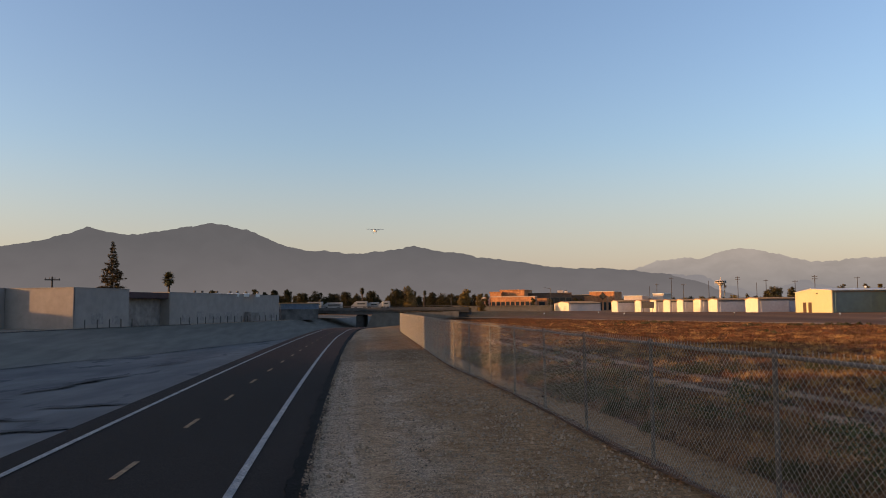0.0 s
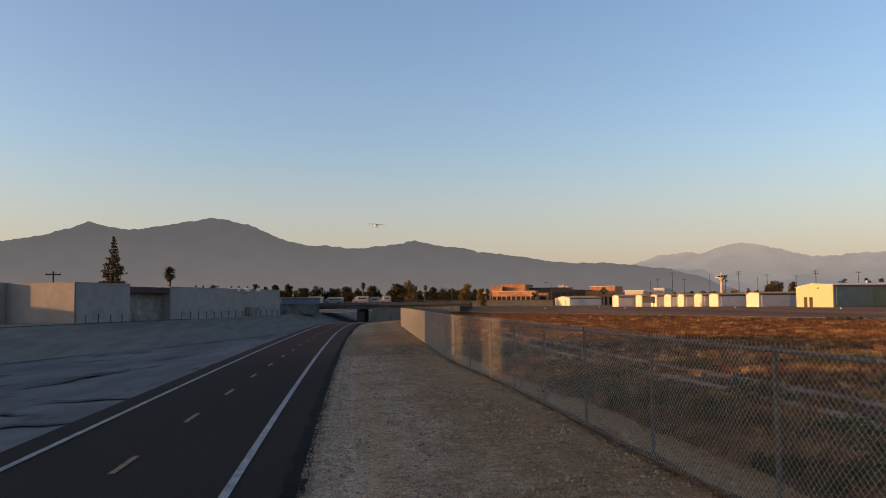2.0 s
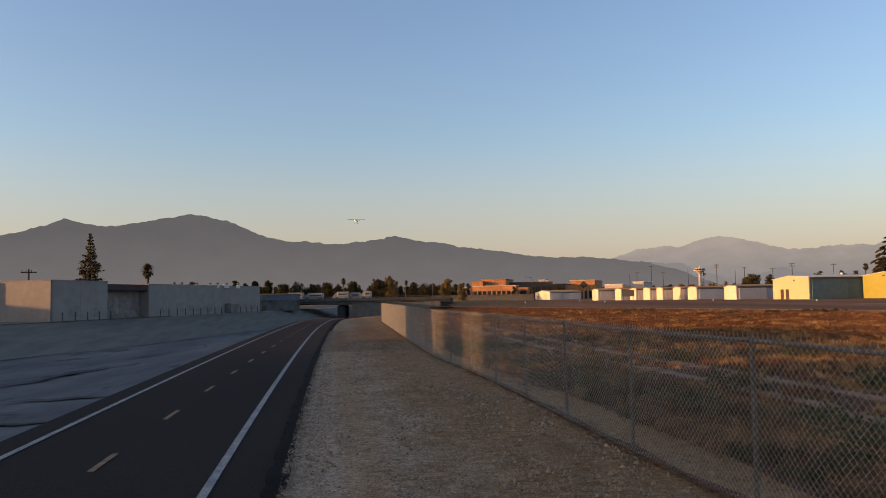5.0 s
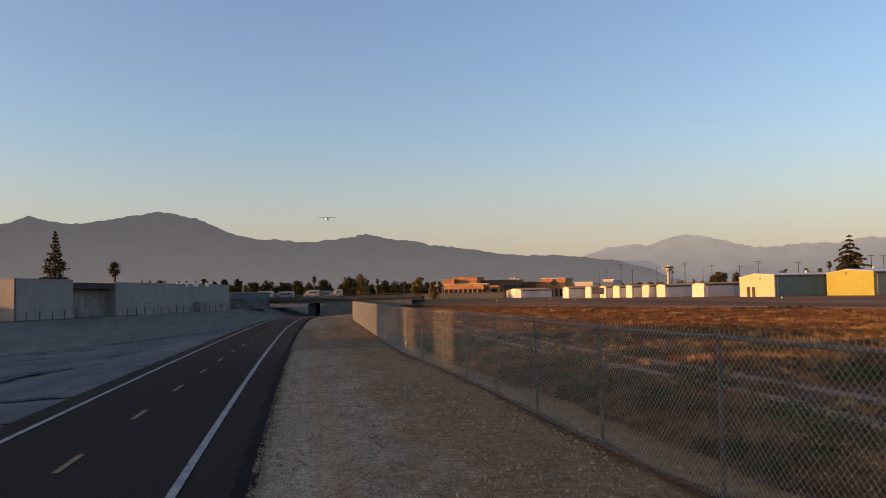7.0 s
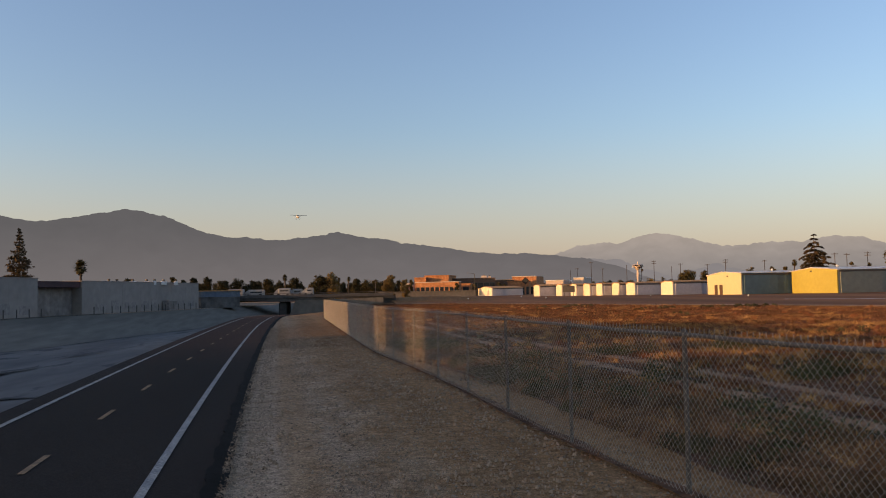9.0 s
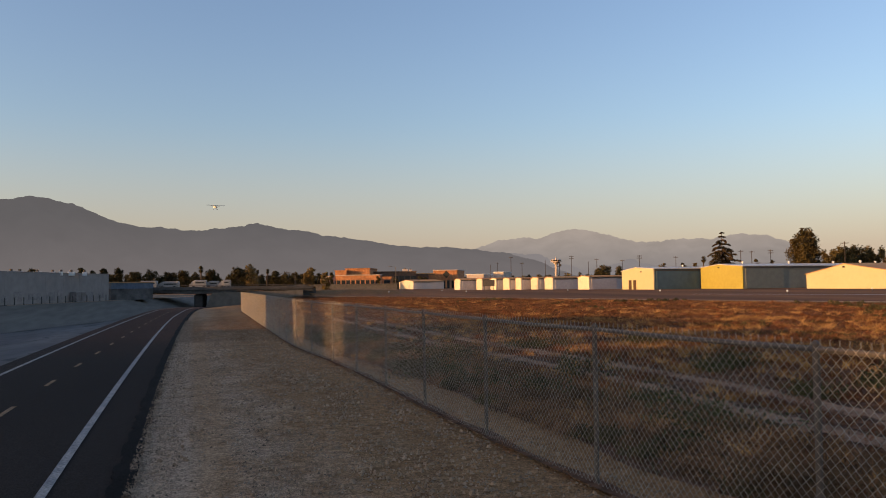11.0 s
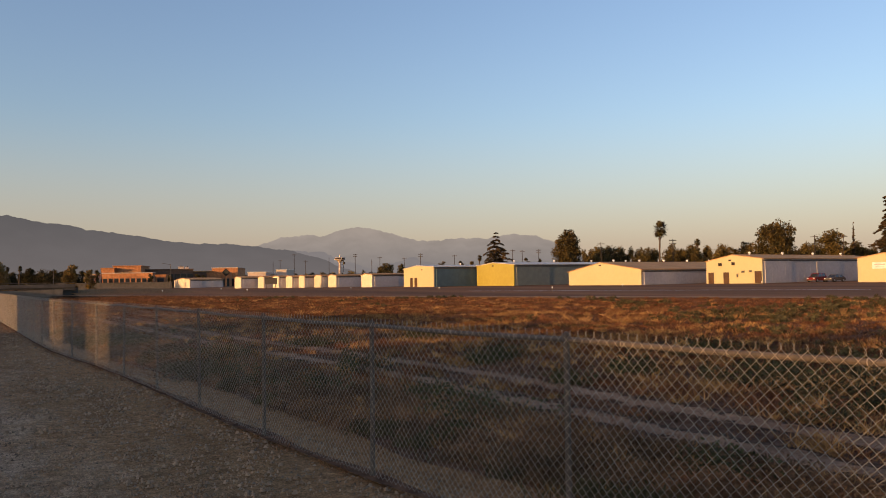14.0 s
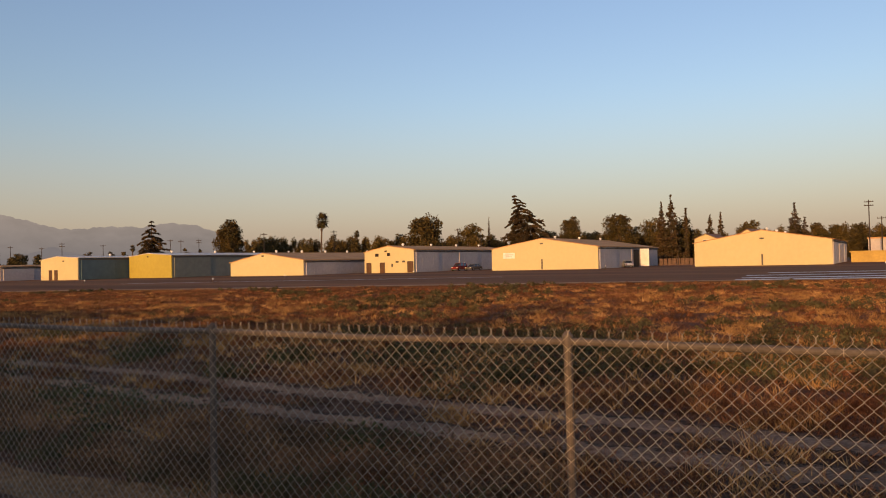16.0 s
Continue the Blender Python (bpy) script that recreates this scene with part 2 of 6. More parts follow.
M_GLASS = material("dark_glass", (0.03, 0.035, 0.04), 0.1, spec=0.6, fine=2, amount=0.1)
M_RED = material("red_car_paint", (0.20, 0.014, 0.012), 0.25, spec=0.5, fine=2, amount=0.05)
M_BLACK = material("black_rubber", (0.02, 0.02, 0.02), 0.85, fine=8, amount=0.2)
M_SILVER = material("silver_car_paint", (0.45, 0.46, 0.48), 0.3, 0.4, fine=2, amount=0.05)
M_ORANGE = material("orange_stripe", (0.60, 0.20, 0.04), 0.5, fine=2, amount=0.05)
M_STONES = material("gravel_stones", (0.40, 0.30, 0.215), 0.95, other=(0.15, 0.10, 0.068), scale=3, fine=30, amount=0.3, spread=0.5, spec=0.06)
M_CLODS = material("soil_clods", (0.38, 0.255, 0.165), 0.95, other=(0.24, 0.157, 0.10), scale=2.0, fine=30, amount=0.3, spread=0.35, spec=0.06)
M_YELLOWWALL = material("ochre_wall", (0.50, 0.34, 0.10), 0.9, other=(0.44, 0.30, 0.09), scale=0.3, fine=2, amount=0.12)
M_TILEROOF = material("brown_tile_roof", (0.22, 0.12, 0.075), 0.85, fine=3, amount=0.25)


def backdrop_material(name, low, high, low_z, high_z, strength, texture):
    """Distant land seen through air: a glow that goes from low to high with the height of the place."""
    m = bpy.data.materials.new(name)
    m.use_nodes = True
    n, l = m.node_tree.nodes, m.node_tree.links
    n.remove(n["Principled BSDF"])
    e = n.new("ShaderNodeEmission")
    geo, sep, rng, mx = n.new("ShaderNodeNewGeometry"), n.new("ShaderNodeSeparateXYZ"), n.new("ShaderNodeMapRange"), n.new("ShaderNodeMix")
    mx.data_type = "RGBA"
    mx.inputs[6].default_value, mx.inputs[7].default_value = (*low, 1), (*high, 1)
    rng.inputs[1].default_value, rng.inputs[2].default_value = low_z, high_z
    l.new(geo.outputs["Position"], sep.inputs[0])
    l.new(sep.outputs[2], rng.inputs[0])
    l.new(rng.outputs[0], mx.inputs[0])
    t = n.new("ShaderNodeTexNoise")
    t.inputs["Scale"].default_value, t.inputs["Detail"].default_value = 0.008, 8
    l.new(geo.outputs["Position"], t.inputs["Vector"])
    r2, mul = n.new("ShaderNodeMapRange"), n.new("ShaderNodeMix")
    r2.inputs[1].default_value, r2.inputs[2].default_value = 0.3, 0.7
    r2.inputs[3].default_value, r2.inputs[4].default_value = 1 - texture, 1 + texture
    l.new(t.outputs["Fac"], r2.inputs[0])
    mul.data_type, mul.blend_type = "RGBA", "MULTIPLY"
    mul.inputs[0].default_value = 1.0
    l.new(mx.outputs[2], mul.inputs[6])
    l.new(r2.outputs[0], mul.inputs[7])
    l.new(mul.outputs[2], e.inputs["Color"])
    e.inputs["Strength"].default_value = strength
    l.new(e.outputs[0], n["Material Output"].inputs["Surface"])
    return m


# Air haze and the sunlit far tops are put into these glow colours.
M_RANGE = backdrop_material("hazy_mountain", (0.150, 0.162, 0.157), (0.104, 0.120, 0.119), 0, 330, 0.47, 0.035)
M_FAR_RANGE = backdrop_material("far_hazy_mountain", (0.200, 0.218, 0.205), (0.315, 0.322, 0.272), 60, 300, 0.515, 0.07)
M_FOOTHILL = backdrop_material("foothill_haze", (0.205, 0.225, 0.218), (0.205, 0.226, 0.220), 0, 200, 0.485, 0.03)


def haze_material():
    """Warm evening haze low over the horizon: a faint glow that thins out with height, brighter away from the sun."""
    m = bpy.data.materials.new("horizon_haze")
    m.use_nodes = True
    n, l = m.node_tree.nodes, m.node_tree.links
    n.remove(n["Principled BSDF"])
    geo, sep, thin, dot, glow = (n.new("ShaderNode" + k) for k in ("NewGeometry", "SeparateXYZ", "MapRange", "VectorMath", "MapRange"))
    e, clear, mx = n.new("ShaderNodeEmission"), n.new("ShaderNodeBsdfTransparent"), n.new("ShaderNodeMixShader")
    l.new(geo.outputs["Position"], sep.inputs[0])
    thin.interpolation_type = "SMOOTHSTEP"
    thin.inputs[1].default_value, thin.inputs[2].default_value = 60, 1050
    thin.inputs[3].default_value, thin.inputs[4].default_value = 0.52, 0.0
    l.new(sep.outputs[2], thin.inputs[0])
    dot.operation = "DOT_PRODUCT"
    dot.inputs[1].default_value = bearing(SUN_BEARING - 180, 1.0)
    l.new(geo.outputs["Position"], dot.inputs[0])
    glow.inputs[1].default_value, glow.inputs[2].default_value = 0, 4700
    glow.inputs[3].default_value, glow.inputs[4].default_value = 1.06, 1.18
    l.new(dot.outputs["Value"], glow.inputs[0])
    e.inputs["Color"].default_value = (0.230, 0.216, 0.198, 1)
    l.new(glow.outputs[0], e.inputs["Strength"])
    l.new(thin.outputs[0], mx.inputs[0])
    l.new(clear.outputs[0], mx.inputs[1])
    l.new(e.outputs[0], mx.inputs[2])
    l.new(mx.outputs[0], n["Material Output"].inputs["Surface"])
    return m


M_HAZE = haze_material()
M_DARKLEAF = material("dark_leaves", (0.060, 0.046, 0.019), 0.8, other=(0.034, 0.030, 0.013), scale=0.5, fine=2, amount=0.4, spread=0.45, spec=0.1)


# ---- building helpers ----
def mesh_object(name, bm, mats, parent=None, label=""):
    me = bpy.data.meshes.new(name)
    bm.to_mesh(me)
    bm.free()
    for m in (mats if isinstance(mats, (list, tuple)) else [mats]):
        me.materials.append(m)
    ob = new(name, me)
    if parent:
        ob.parent = parent
    if label:
        ob["label"] = label
    return ob


def part(name, bm, mat, parent, label=""):
    return mesh_object(name, bm, mat, parent, label)


def array_object(name, verts, faces, mats, parent=None, smooth=False, slots=None):
    me = bpy.data.meshes.new(name)
    me.from_pydata([tuple(v) for v in verts], [], [tuple(f) for f in faces])
    for m in (mats if isinstance(mats, (list, tuple)) else [mats]):
        me.materials.append(m)
    if slots is not None:
        me.polygons.foreach_set("material_index", slots)
    if smooth:
        me.polygons.foreach_set("use_smooth", [True] * len(me.polygons))
    ob = new(name, me)
    if parent:
        ob.parent = parent
    return ob


def add_box(bm, lo, hi, m=None, bevel=0.0):
    """A box between two corners, moved by m, with chamfered edges if bevel is given."""
    r = bmesh.ops.create_cube(bm, size=1.0)
    vs = r["verts"]
    for v in vs:
        v.co = Vector([(lo[k] + hi[k]) / 2 + v.co[k] * (hi[k] - lo[k]) for k in range(3)])
    if bevel:
        es = list({e for v in vs for e in v.link_edges})
        r2 = bmesh.ops.bevel(bm, geom=es, offset=bevel, segments=1, affect="EDGES")
        vs = list({v for f in r2["faces"] for v in f.verts} | {v for v in vs if v.is_valid})
    if m is not None:
        bmesh.ops.transform(bm, matrix=m, verts=vs)
    return vs


def box(lo, hi, m=None, bevel=0.0):
    bm = bmesh.new()
    add_box(bm, lo, hi, m, bevel)
    return bm


def add_tube(bm, a, b, r0, r1=None, sides=8, caps=True):
    a, b = Vector(a), Vector(b)
    r1 = r0 if r1 is None else r1
    q = (b - a).to_track_quat("Z", "Y").to_matrix()
    rings = []
    for p, r in ((a, r0), (b, r1)):
        rings.append([bm.verts.new(p + q @ Vector((math.cos(2 * math.pi * k / sides) * r, math.sin(2 * math.pi * k / sides) * r, 0))) for k in range(sides)])
    for k in range(sides):
        bm.faces.new((rings[0][k], rings[0][(k + 1) % sides], rings[1][(k + 1) % sides], rings[1][k]))
    if caps:
        bm.faces.new(rings[0][::-1])
        bm.faces.new(rings[1])


def tube(a, b, r0, r1=None, sides=8):
    bm = bmesh.new()
    add_tube(bm, a, b, r0, r1, sides)
    return bm


def prism(points, axis_from, axis_to):
    """A solid: the polygon of 3D points moved from axis_from to axis_to (offset vectors)."""
    bm = bmesh.new()
    a = [bm.verts.new(Vector(p) + Vector(axis_from)) for p in points]
    b = [bm.verts.new(Vector(p) + Vector(axis_to)) for p in points]
    bm.faces.new(a)
    bm.faces.new(b[::-1])
    for k in range(len(a)):
        j = (k + 1) % len(a)
        bm.faces.new((a[j], a[k], b[k], b[j]))
    bmesh.ops.recalc_face_normals(bm, faces=bm.faces)
    return bm


def thing(name, place, turn=0.0, label="", category="", group="", kind=""):
    """An Empty at the base of a thing, turned about z by degrees."""
    ob = new(name)
    ob.matrix_world = pose(*place, 0, 0, turn)
    return tagged(ob, label, category, group, kind)


def curve_at(table, y):
    """Smooth reading of a short table of (y, x)."""
    ys, xs = [a for a, _ in table], [b for _, b in table]
    if y <= ys[0]:
        return xs[0] + (y - ys[0]) * (xs[1] - xs[0]) / (ys[1] - ys[0])
    if y >= ys[-1]:
        return xs[-1] + (y - ys[-1]) * (xs[-1] - xs[-2]) / (ys[-1] - ys[-2])
    for k in range(len(ys) - 1):
        if ys[k] <= y <= ys[k + 1]:
            slope = lambda i: (xs[min(i + 1, len(xs) - 1)] - xs[max(i - 1, 0)]) / (ys[min(i + 1, len(ys) - 1)] - ys[max(i - 1, 0)])
            h = ys[k + 1] - ys[k]
            u = (y - ys[k]) / h
            return ((2 * u**3 - 3 * u**2 + 1) * xs[k] + (u**3 - 2 * u**2 + u) * h * slope(k)
                    + (-2 * u**3 + 3 * u**2) * xs[k + 1] + (u**3 - u**2) * h * slope(k + 1))


# ---- the lie of the land: edges as x for a given y ----
VERGE = [(-60, 6.6), (-12, 0.98), (0, -0.44), (12, -1.81), (24, -3.1), (36, -4.31), (48, -5.43), (60, -6.45), (72, -7.25), (84, -7.6), (96, -7.0), (108, -5.2), (120, -2.6), (160, 7.0)]
FENCE = [(-30, 8.2), (-6, 5.0), (1.8, 3.78), (9.2, 2.52), (15, 1.82), (19.5, 1.2), (24.6, 0.35), (34.2, -0.65), (64, -3.55)]
BANK_TOP = [(-60, -43), (20, -43), (60, -42), (84, -38.2), (100, -34.6), (134, -27.0), (150, -24.0), (220, -14)]
SEAM = [(-60, -36), (40, -36), (66, -33.5), (74, -30.5), (84, -29), (97, -27), (115, -23.5), (134, -19.5), (220, -6)]
PATH_WIDTH, FLOOR_Z = 4.25, -2.5


def verge(y):
    return curve_at(VERGE, y)


def edge_in(y):
    """How far the asphalt's broken edge draws in from the verge line."""
    return min(max(0.03 + 0.0055 * y, 0.0), 0.4)


def fence_x(y):
    return curve_at(FENCE, y)


def path_z(y):
    """The path goes down towards the underpass."""
    return -0.03 - 1.4 * min(max((y - 70) / 60, 0), 1) ** 1.5


def build_ground():
    ys = [-1500, -500, -200, -100, -60] + list(np.arange(-50, 0, 5)) + list(np.arange(0, 40, 1.5)) + list(np.arange(40, 180, 4)) + [190, 220, 300, 500, 1000, 2000, 3500, 4900]
    rnd = np.random.RandomState(4)
    verts, faces, slots = [], [], []
    prev = None
    for y in ys:
        yc = min(max(y, -60), 200)
        v, fx, top, seam = verge(min(yc, 150)), fence_x(min(yc, 90)), curve_at(BANK_TOP, yc), curve_at(SEAM, yc)
        near = v - PATH_WIDTH - 0.06
        pz = path_z(y)
        fx = max(fx, v + 3.2)
        edge_shift = 0.45 * noise.noise(Vector((y * 0.55, 3.3, 0.5)))
        field = [fx + 0.85 + edge_shift * max(1 - d / 3, 0) + (d ** 1.35) for d in np.linspace(0, 24, 30)]
        row = [(-4900, -0.1, 3), (-800, -0.1, 3), (-200, 0.0, 3), (top - 30, 0.05, 3), (top - 1.5, 0.05, 0), (top, 0.0, 1), (seam, FLOOR_Z, 2)]
        row += [(seam + (near - 4 - seam) * k / 5, FLOOR_Z - 0.12 * math.sin(math.pi * k / 5), 2) for k in range(1, 5)]
        row += [(near - 4.0, FLOOR_Z, 2), (near, pz - 0.03, 2), (v - 0.45 - edge_in(yc), pz - 0.03, 0)]
        n_dirt = 8
        for k in range(n_dirt):
            x = v + (fx + 0.4 - v) * (k + 0.02) / n_dirt
            zz = -0.02 + (0.015 * noise.noise(Vector((x * 0.7, y * 0.35, 2))) if -10 < y < 60 else 0) + 0.03 * math.sin(math.pi * k / n_dirt) + (pz + 0.03) * (1 - k / n_dirt)
            row.append((x, min(zz, 0.05), 0))
        for x in field:
            row.append((x, 0.016 * rnd.randn() if -40 < y < 150 and x - fx > 8 else 0.0, 4))
        row += [(field[-1] + 120, 0.0, 3), (1000, 0.0, 3), (4900, 0.0, 3)]
        ids = []
        for x, z, m in row:
            ids.append(len(verts))
            verts.append((x, y, z))
        if prev:
            for k in range(len(row) - 1):
                faces.append((prev[k], prev[k + 1], ids[k + 1], ids[k]))
                slots.append(row[k][2])
        prev = ids
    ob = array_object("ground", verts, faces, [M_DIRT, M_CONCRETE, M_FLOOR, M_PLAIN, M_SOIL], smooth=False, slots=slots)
    tagged(ob, "dirt verge, dry field soil and pale concrete flood channel", "ground", kind="structure")


build_ground()


def strip(name, left, right, y0, y1, step, z, mat, thick=0.0, parent=None):
    """A ribbon along y between two edges, left(y) and right(y), at height z(y)."""
    verts, faces = [], []
    ys = np.arange(y0, y1 + 1e-6, step)
    for y in ys:
        verts += [(left(y), y, z(y)), (right(y), y, z(y))]
        if thick:
            verts += [(left(y), y, z(y) - thick), (right(y), y, z(y) - thick)]
    c = 4 if thick else 2
    for k in range(len(ys) - 1):
        a, b = k * c, (k + 1) * c
        faces.append((a, a + 1, b + 1, b))
        if thick:
            faces += [(a + 1, a + 3, b + 3, b + 1), (a + 2, a, b, b + 2)]
    return array_object(name, verts, faces, mat, parent)


path = strip("bike_path", lambda y: verge(y) - PATH_WIDTH, lambda y: verge(y) - 0.12 - edge_in(y), -60, 140, 1.0, lambda y: path_z(y) + 0.02, M_ASPHALT, 0.08)
tagged(path, "dark asphalt bike path beside the channel", "path", kind="structure")
def lip(y, amount, seed):
    """The broken outline of the asphalt's edge."""
    return amount * (noise.noise(Vector((y * 0.7, seed, 0.2))) + 0.7 * noise.noise(Vector((y * 2.3, seed, 4.2))) + 0.6 * noise.noise(Vector((y * 7.1, seed, 8.2))))


edge = strip("path_edge", lambda y: verge(y) - edge_in(y) - 0.22 + lip(y, 0.055, 6.4), lambda y: verge(y) - edge_in(y) + lip(y, 0.038, 0.4), -60, 140, 0.07,
             lambda y: path_z(y) + 0.034 + 0.012 * noise.noise(Vector((y * 2.1, 9.4, 0.2))), M_EDGE, 0.1)
tagged(edge, "broken black asphalt edge of the path", "path edge", kind="structure")


def line_right(y):
    return min(max(0.765 + 0.0112 * y, 0.7), 1.35)


for off in (line_right, lambda y: 3.72):
    tagged(strip("edge_line", lambda y: verge(y) - off(y) - 0.05, lambda y: verge(y) - off(y) + 0.05, -60, 118, 0.5, lambda y: path_z(y) + 0.031, M_WHITELINE),
           "worn white painted edge line on asphalt", "road marking", kind="structure")
for k in range(-8, 22):
    y = 9.05 + 3.85 * k
    tagged(strip("centre_dash", lambda y: verge(y) - 2.33 - 0.04, lambda y: verge(y) - 2.33 + 0.04, y, y + 1.05, 0.35, lambda y: path_z(y) + 0.031, M_YELLOWLINE),
           "faded yellow dash on the asphalt path", "road marking", "centre dashes of the path", "structure")

joint = strip("channel_joint", lambda y: curve_at(SEAM, y) + 0.1 + 0.5 * noise.noise(Vector((y * 0.21, 1.4, 0.6))), lambda y: curve_at(SEAM, y) + 0.55 + 0.7 * noise.noise(Vector((y * 0.17, 8.4, 0.6))), -20, 140, 0.7, lambda y: FLOOR_Z + 0.012, M_JOINT)
tagged(joint, "dark damp joint at the foot of the channel bank", "channel joint", kind="structure")

# dark cracks and wet streaks on the channel floor
def floor_streak(x0, y0, x1, y1, w, seed):
    verts, faces = [], []
    a, b = Vector((x0, y0, 0)), Vector((x1, y1, 0))
    d = (b - a).normalized()
    side = Vector((-d.y, d.x, 0))
    n = 26
    for k in range(n + 1):
        u = k / n
        mid = a.lerp(b, u) + side * (0.9 * w * noise.noise(Vector((u * 5, seed, 0.3))))
        half = 0.5 * w * (math.sin(math.pi * u) ** 0.6) * (0.55 + 1.1 * abs(noise.noise(Vector((u * 9, seed + 4.2, 0.8))))) + 0.02
        for q in (mid - side * half, mid + side * half):
            verts.append((q.x, q.y, FLOOR_Z + 0.015))
    for k in range(n):
        faces.append((2 * k, 2 * k + 1, 2 * k + 3, 2 * k + 2))
    ob = array_object("floor_streak", verts, faces, M_JOINT)
    tagged(ob, "dark damp crack across the channel floor", "crack", "cracks of the channel floor", "structure")


for k, (x0, y0, x1, y1, w) in enumerate(((-23.2, 43.0, -22.2, 55.5, 0.9), (-19.0, 36.2, -14.6, 37.8, 0.8), (-18.5, 28.4, -13.9, 29.8, 0.9), (-28.0, 41.0, -21.5, 39.5, 0.5), (-20.5, 33.0, -16.5, 32.2, 0.5), (-17.5, 58.0, -16.6, 66.0, 0.5), (-24.0, 62.0, -22.0, 70.0, 0.5))):
    floor_streak(x0, y0, x1, y1, w, 3.7 * k)
kerb = strip("bank_kerb", lambda y: curve_at(BANK_TOP, y) - 0.35, lambda y: curve_at(BANK_TOP, y) + 0.05, 56, 104, 1.0, lambda y: 0.07, M_JOINT, 0.12)
tagged(kerb, "dark kerb along the top of the channel bank", "kerb", kind="structure")

# runway and apron beyond the field
RUN = Vector((-0.399, 0.917, 0))         # along the runway, away from the camera
OUT = Vector((0.917, 0.399, 0))          # across it, towards the hangars
E0 = Vector((34.5, 76.4, 0))


def on_apron(along, across, z=0.0):
    p = E0 + RUN * along + OUT * across
    return Vector((p.x, p.y, z))


bm = bmesh.new()
bm.faces.new([bm.verts.new(on_apron(a, c, 0.08)) for a, c in ((-260, 0), (-260, 180), (420, 180), (420, 0))])
tagged(mesh_object("runway", bm, M_TARMAC), "grey tarmac runway and hangar apron", "runway", kind="structure")


def build_shoulder():
    """A bare tan dirt shoulder between the tarmac and the dry grass."""
    verts, faces = [], []
    steps = np.arange(-200, 301, 2.0)
    for a in steps:
        n0, n1 = noise.noise(Vector((a * 0.09, 1.2, 0.3))), noise.noise(Vector((a * 0.05, 5.2, 0.3)))
        verts += [on_apron(a, -1.6 + 1.3 * n0, 0.086), on_apron(a, 1.5 + 1.0 * n1, 0.086)]
    for k in range(len(steps) - 1):
        faces.append((2 * k, 2 * k + 1, 2 * k + 3, 2 * k + 2))
    tagged(array_object("runway_shoulder", verts, faces, M_SHOULDER), "bare tan dirt shoulder beside the tarmac", "shoulder", kind="structure")


build_shoulder()


def runway_line(a0, a1, c, w):
    bm = bmesh.new()
    bm.faces.new([bm.verts.new(on_apron(a, cc, 0.09)) for a, cc in ((a0, c), (a0, c + w), (a1, c + w), (a1, c))])
    tagged(mesh_object("runway_marking", bm, M_WHITE), "white painted stripe on the runway", "runway marking", "runway stripes", "structure")


for c, a in ((0.2, -63.0), (5.2, -64.0), (13.6, -65.3), (23.6, -68.6)):
    runway_line(-125, a, c, 1.6)
runway_line(-40, 12, 27.5, 0.7)


# ---- backdrop: mountains ----
def mountain(name, mat, az0, step, heights, dist, rough, label, peaks=()):
    """A ridge at a distance: heights are degrees above the horizon at even bearings, joined by smooth rises and broken by noise."""
    table = [(az0 + k * step, h) for k, h in enumerate(heights)]
    verts, faces = [], []
    azs = np.arange(az0, az0 + step * (len(heights) - 1), 0.12)
    rows = 7
    for a in azs:
        h = max(curve_at(table, a), 0.02) + rough * (noise.fractal(Vector((a * 0.9, dist * 0.01, 0)), 0.8, 2.1, 6)) + 0.5 * rough * noise.fractal(Vector((a * 2.5, dist * 0.02, 3)), 1.0, 2.0, 2)
        h += sum(rise_by * max(1 - abs(a - at) / half, 0) ** 1.4 for at, rise_by, half in peaks)
        for r in range(rows):
            u = r / (rows - 1)
            d = dist + 500 * u + 60 * noise.noise(Vector((a * 0.7, u * 3, 1.0)))
            p = bearing(a, d, 1.92 + d * math.tan(radians(h)) * u ** 0.8 - 20 * (1 - u))
            verts.append(p)
    for i in range(len(azs) - 1):
        for r in range(rows - 1):
            a, b = i * rows + r, (i + 1) * rows + r
            faces.append((a, b, b + 1, a + 1))
    return tagged(array_object(name, verts, faces, mat, smooth=True), label, "mountains", kind="structure")


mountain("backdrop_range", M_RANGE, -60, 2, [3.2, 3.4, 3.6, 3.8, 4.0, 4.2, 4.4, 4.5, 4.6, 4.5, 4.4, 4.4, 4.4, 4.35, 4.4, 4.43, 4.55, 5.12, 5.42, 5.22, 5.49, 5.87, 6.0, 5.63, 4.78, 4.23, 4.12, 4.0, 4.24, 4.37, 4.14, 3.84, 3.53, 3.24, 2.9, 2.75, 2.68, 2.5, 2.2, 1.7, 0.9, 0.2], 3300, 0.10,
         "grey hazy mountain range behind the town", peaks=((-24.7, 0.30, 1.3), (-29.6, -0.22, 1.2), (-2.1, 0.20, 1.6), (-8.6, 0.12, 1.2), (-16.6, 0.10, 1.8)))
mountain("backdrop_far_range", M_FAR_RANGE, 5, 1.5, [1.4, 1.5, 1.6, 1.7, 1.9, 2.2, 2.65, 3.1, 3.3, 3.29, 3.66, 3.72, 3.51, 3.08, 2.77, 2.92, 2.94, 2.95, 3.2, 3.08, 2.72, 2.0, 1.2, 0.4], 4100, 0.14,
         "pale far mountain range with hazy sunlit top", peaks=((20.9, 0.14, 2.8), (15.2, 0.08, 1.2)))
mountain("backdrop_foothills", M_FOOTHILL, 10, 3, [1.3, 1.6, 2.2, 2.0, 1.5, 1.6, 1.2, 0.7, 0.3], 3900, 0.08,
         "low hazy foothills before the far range")


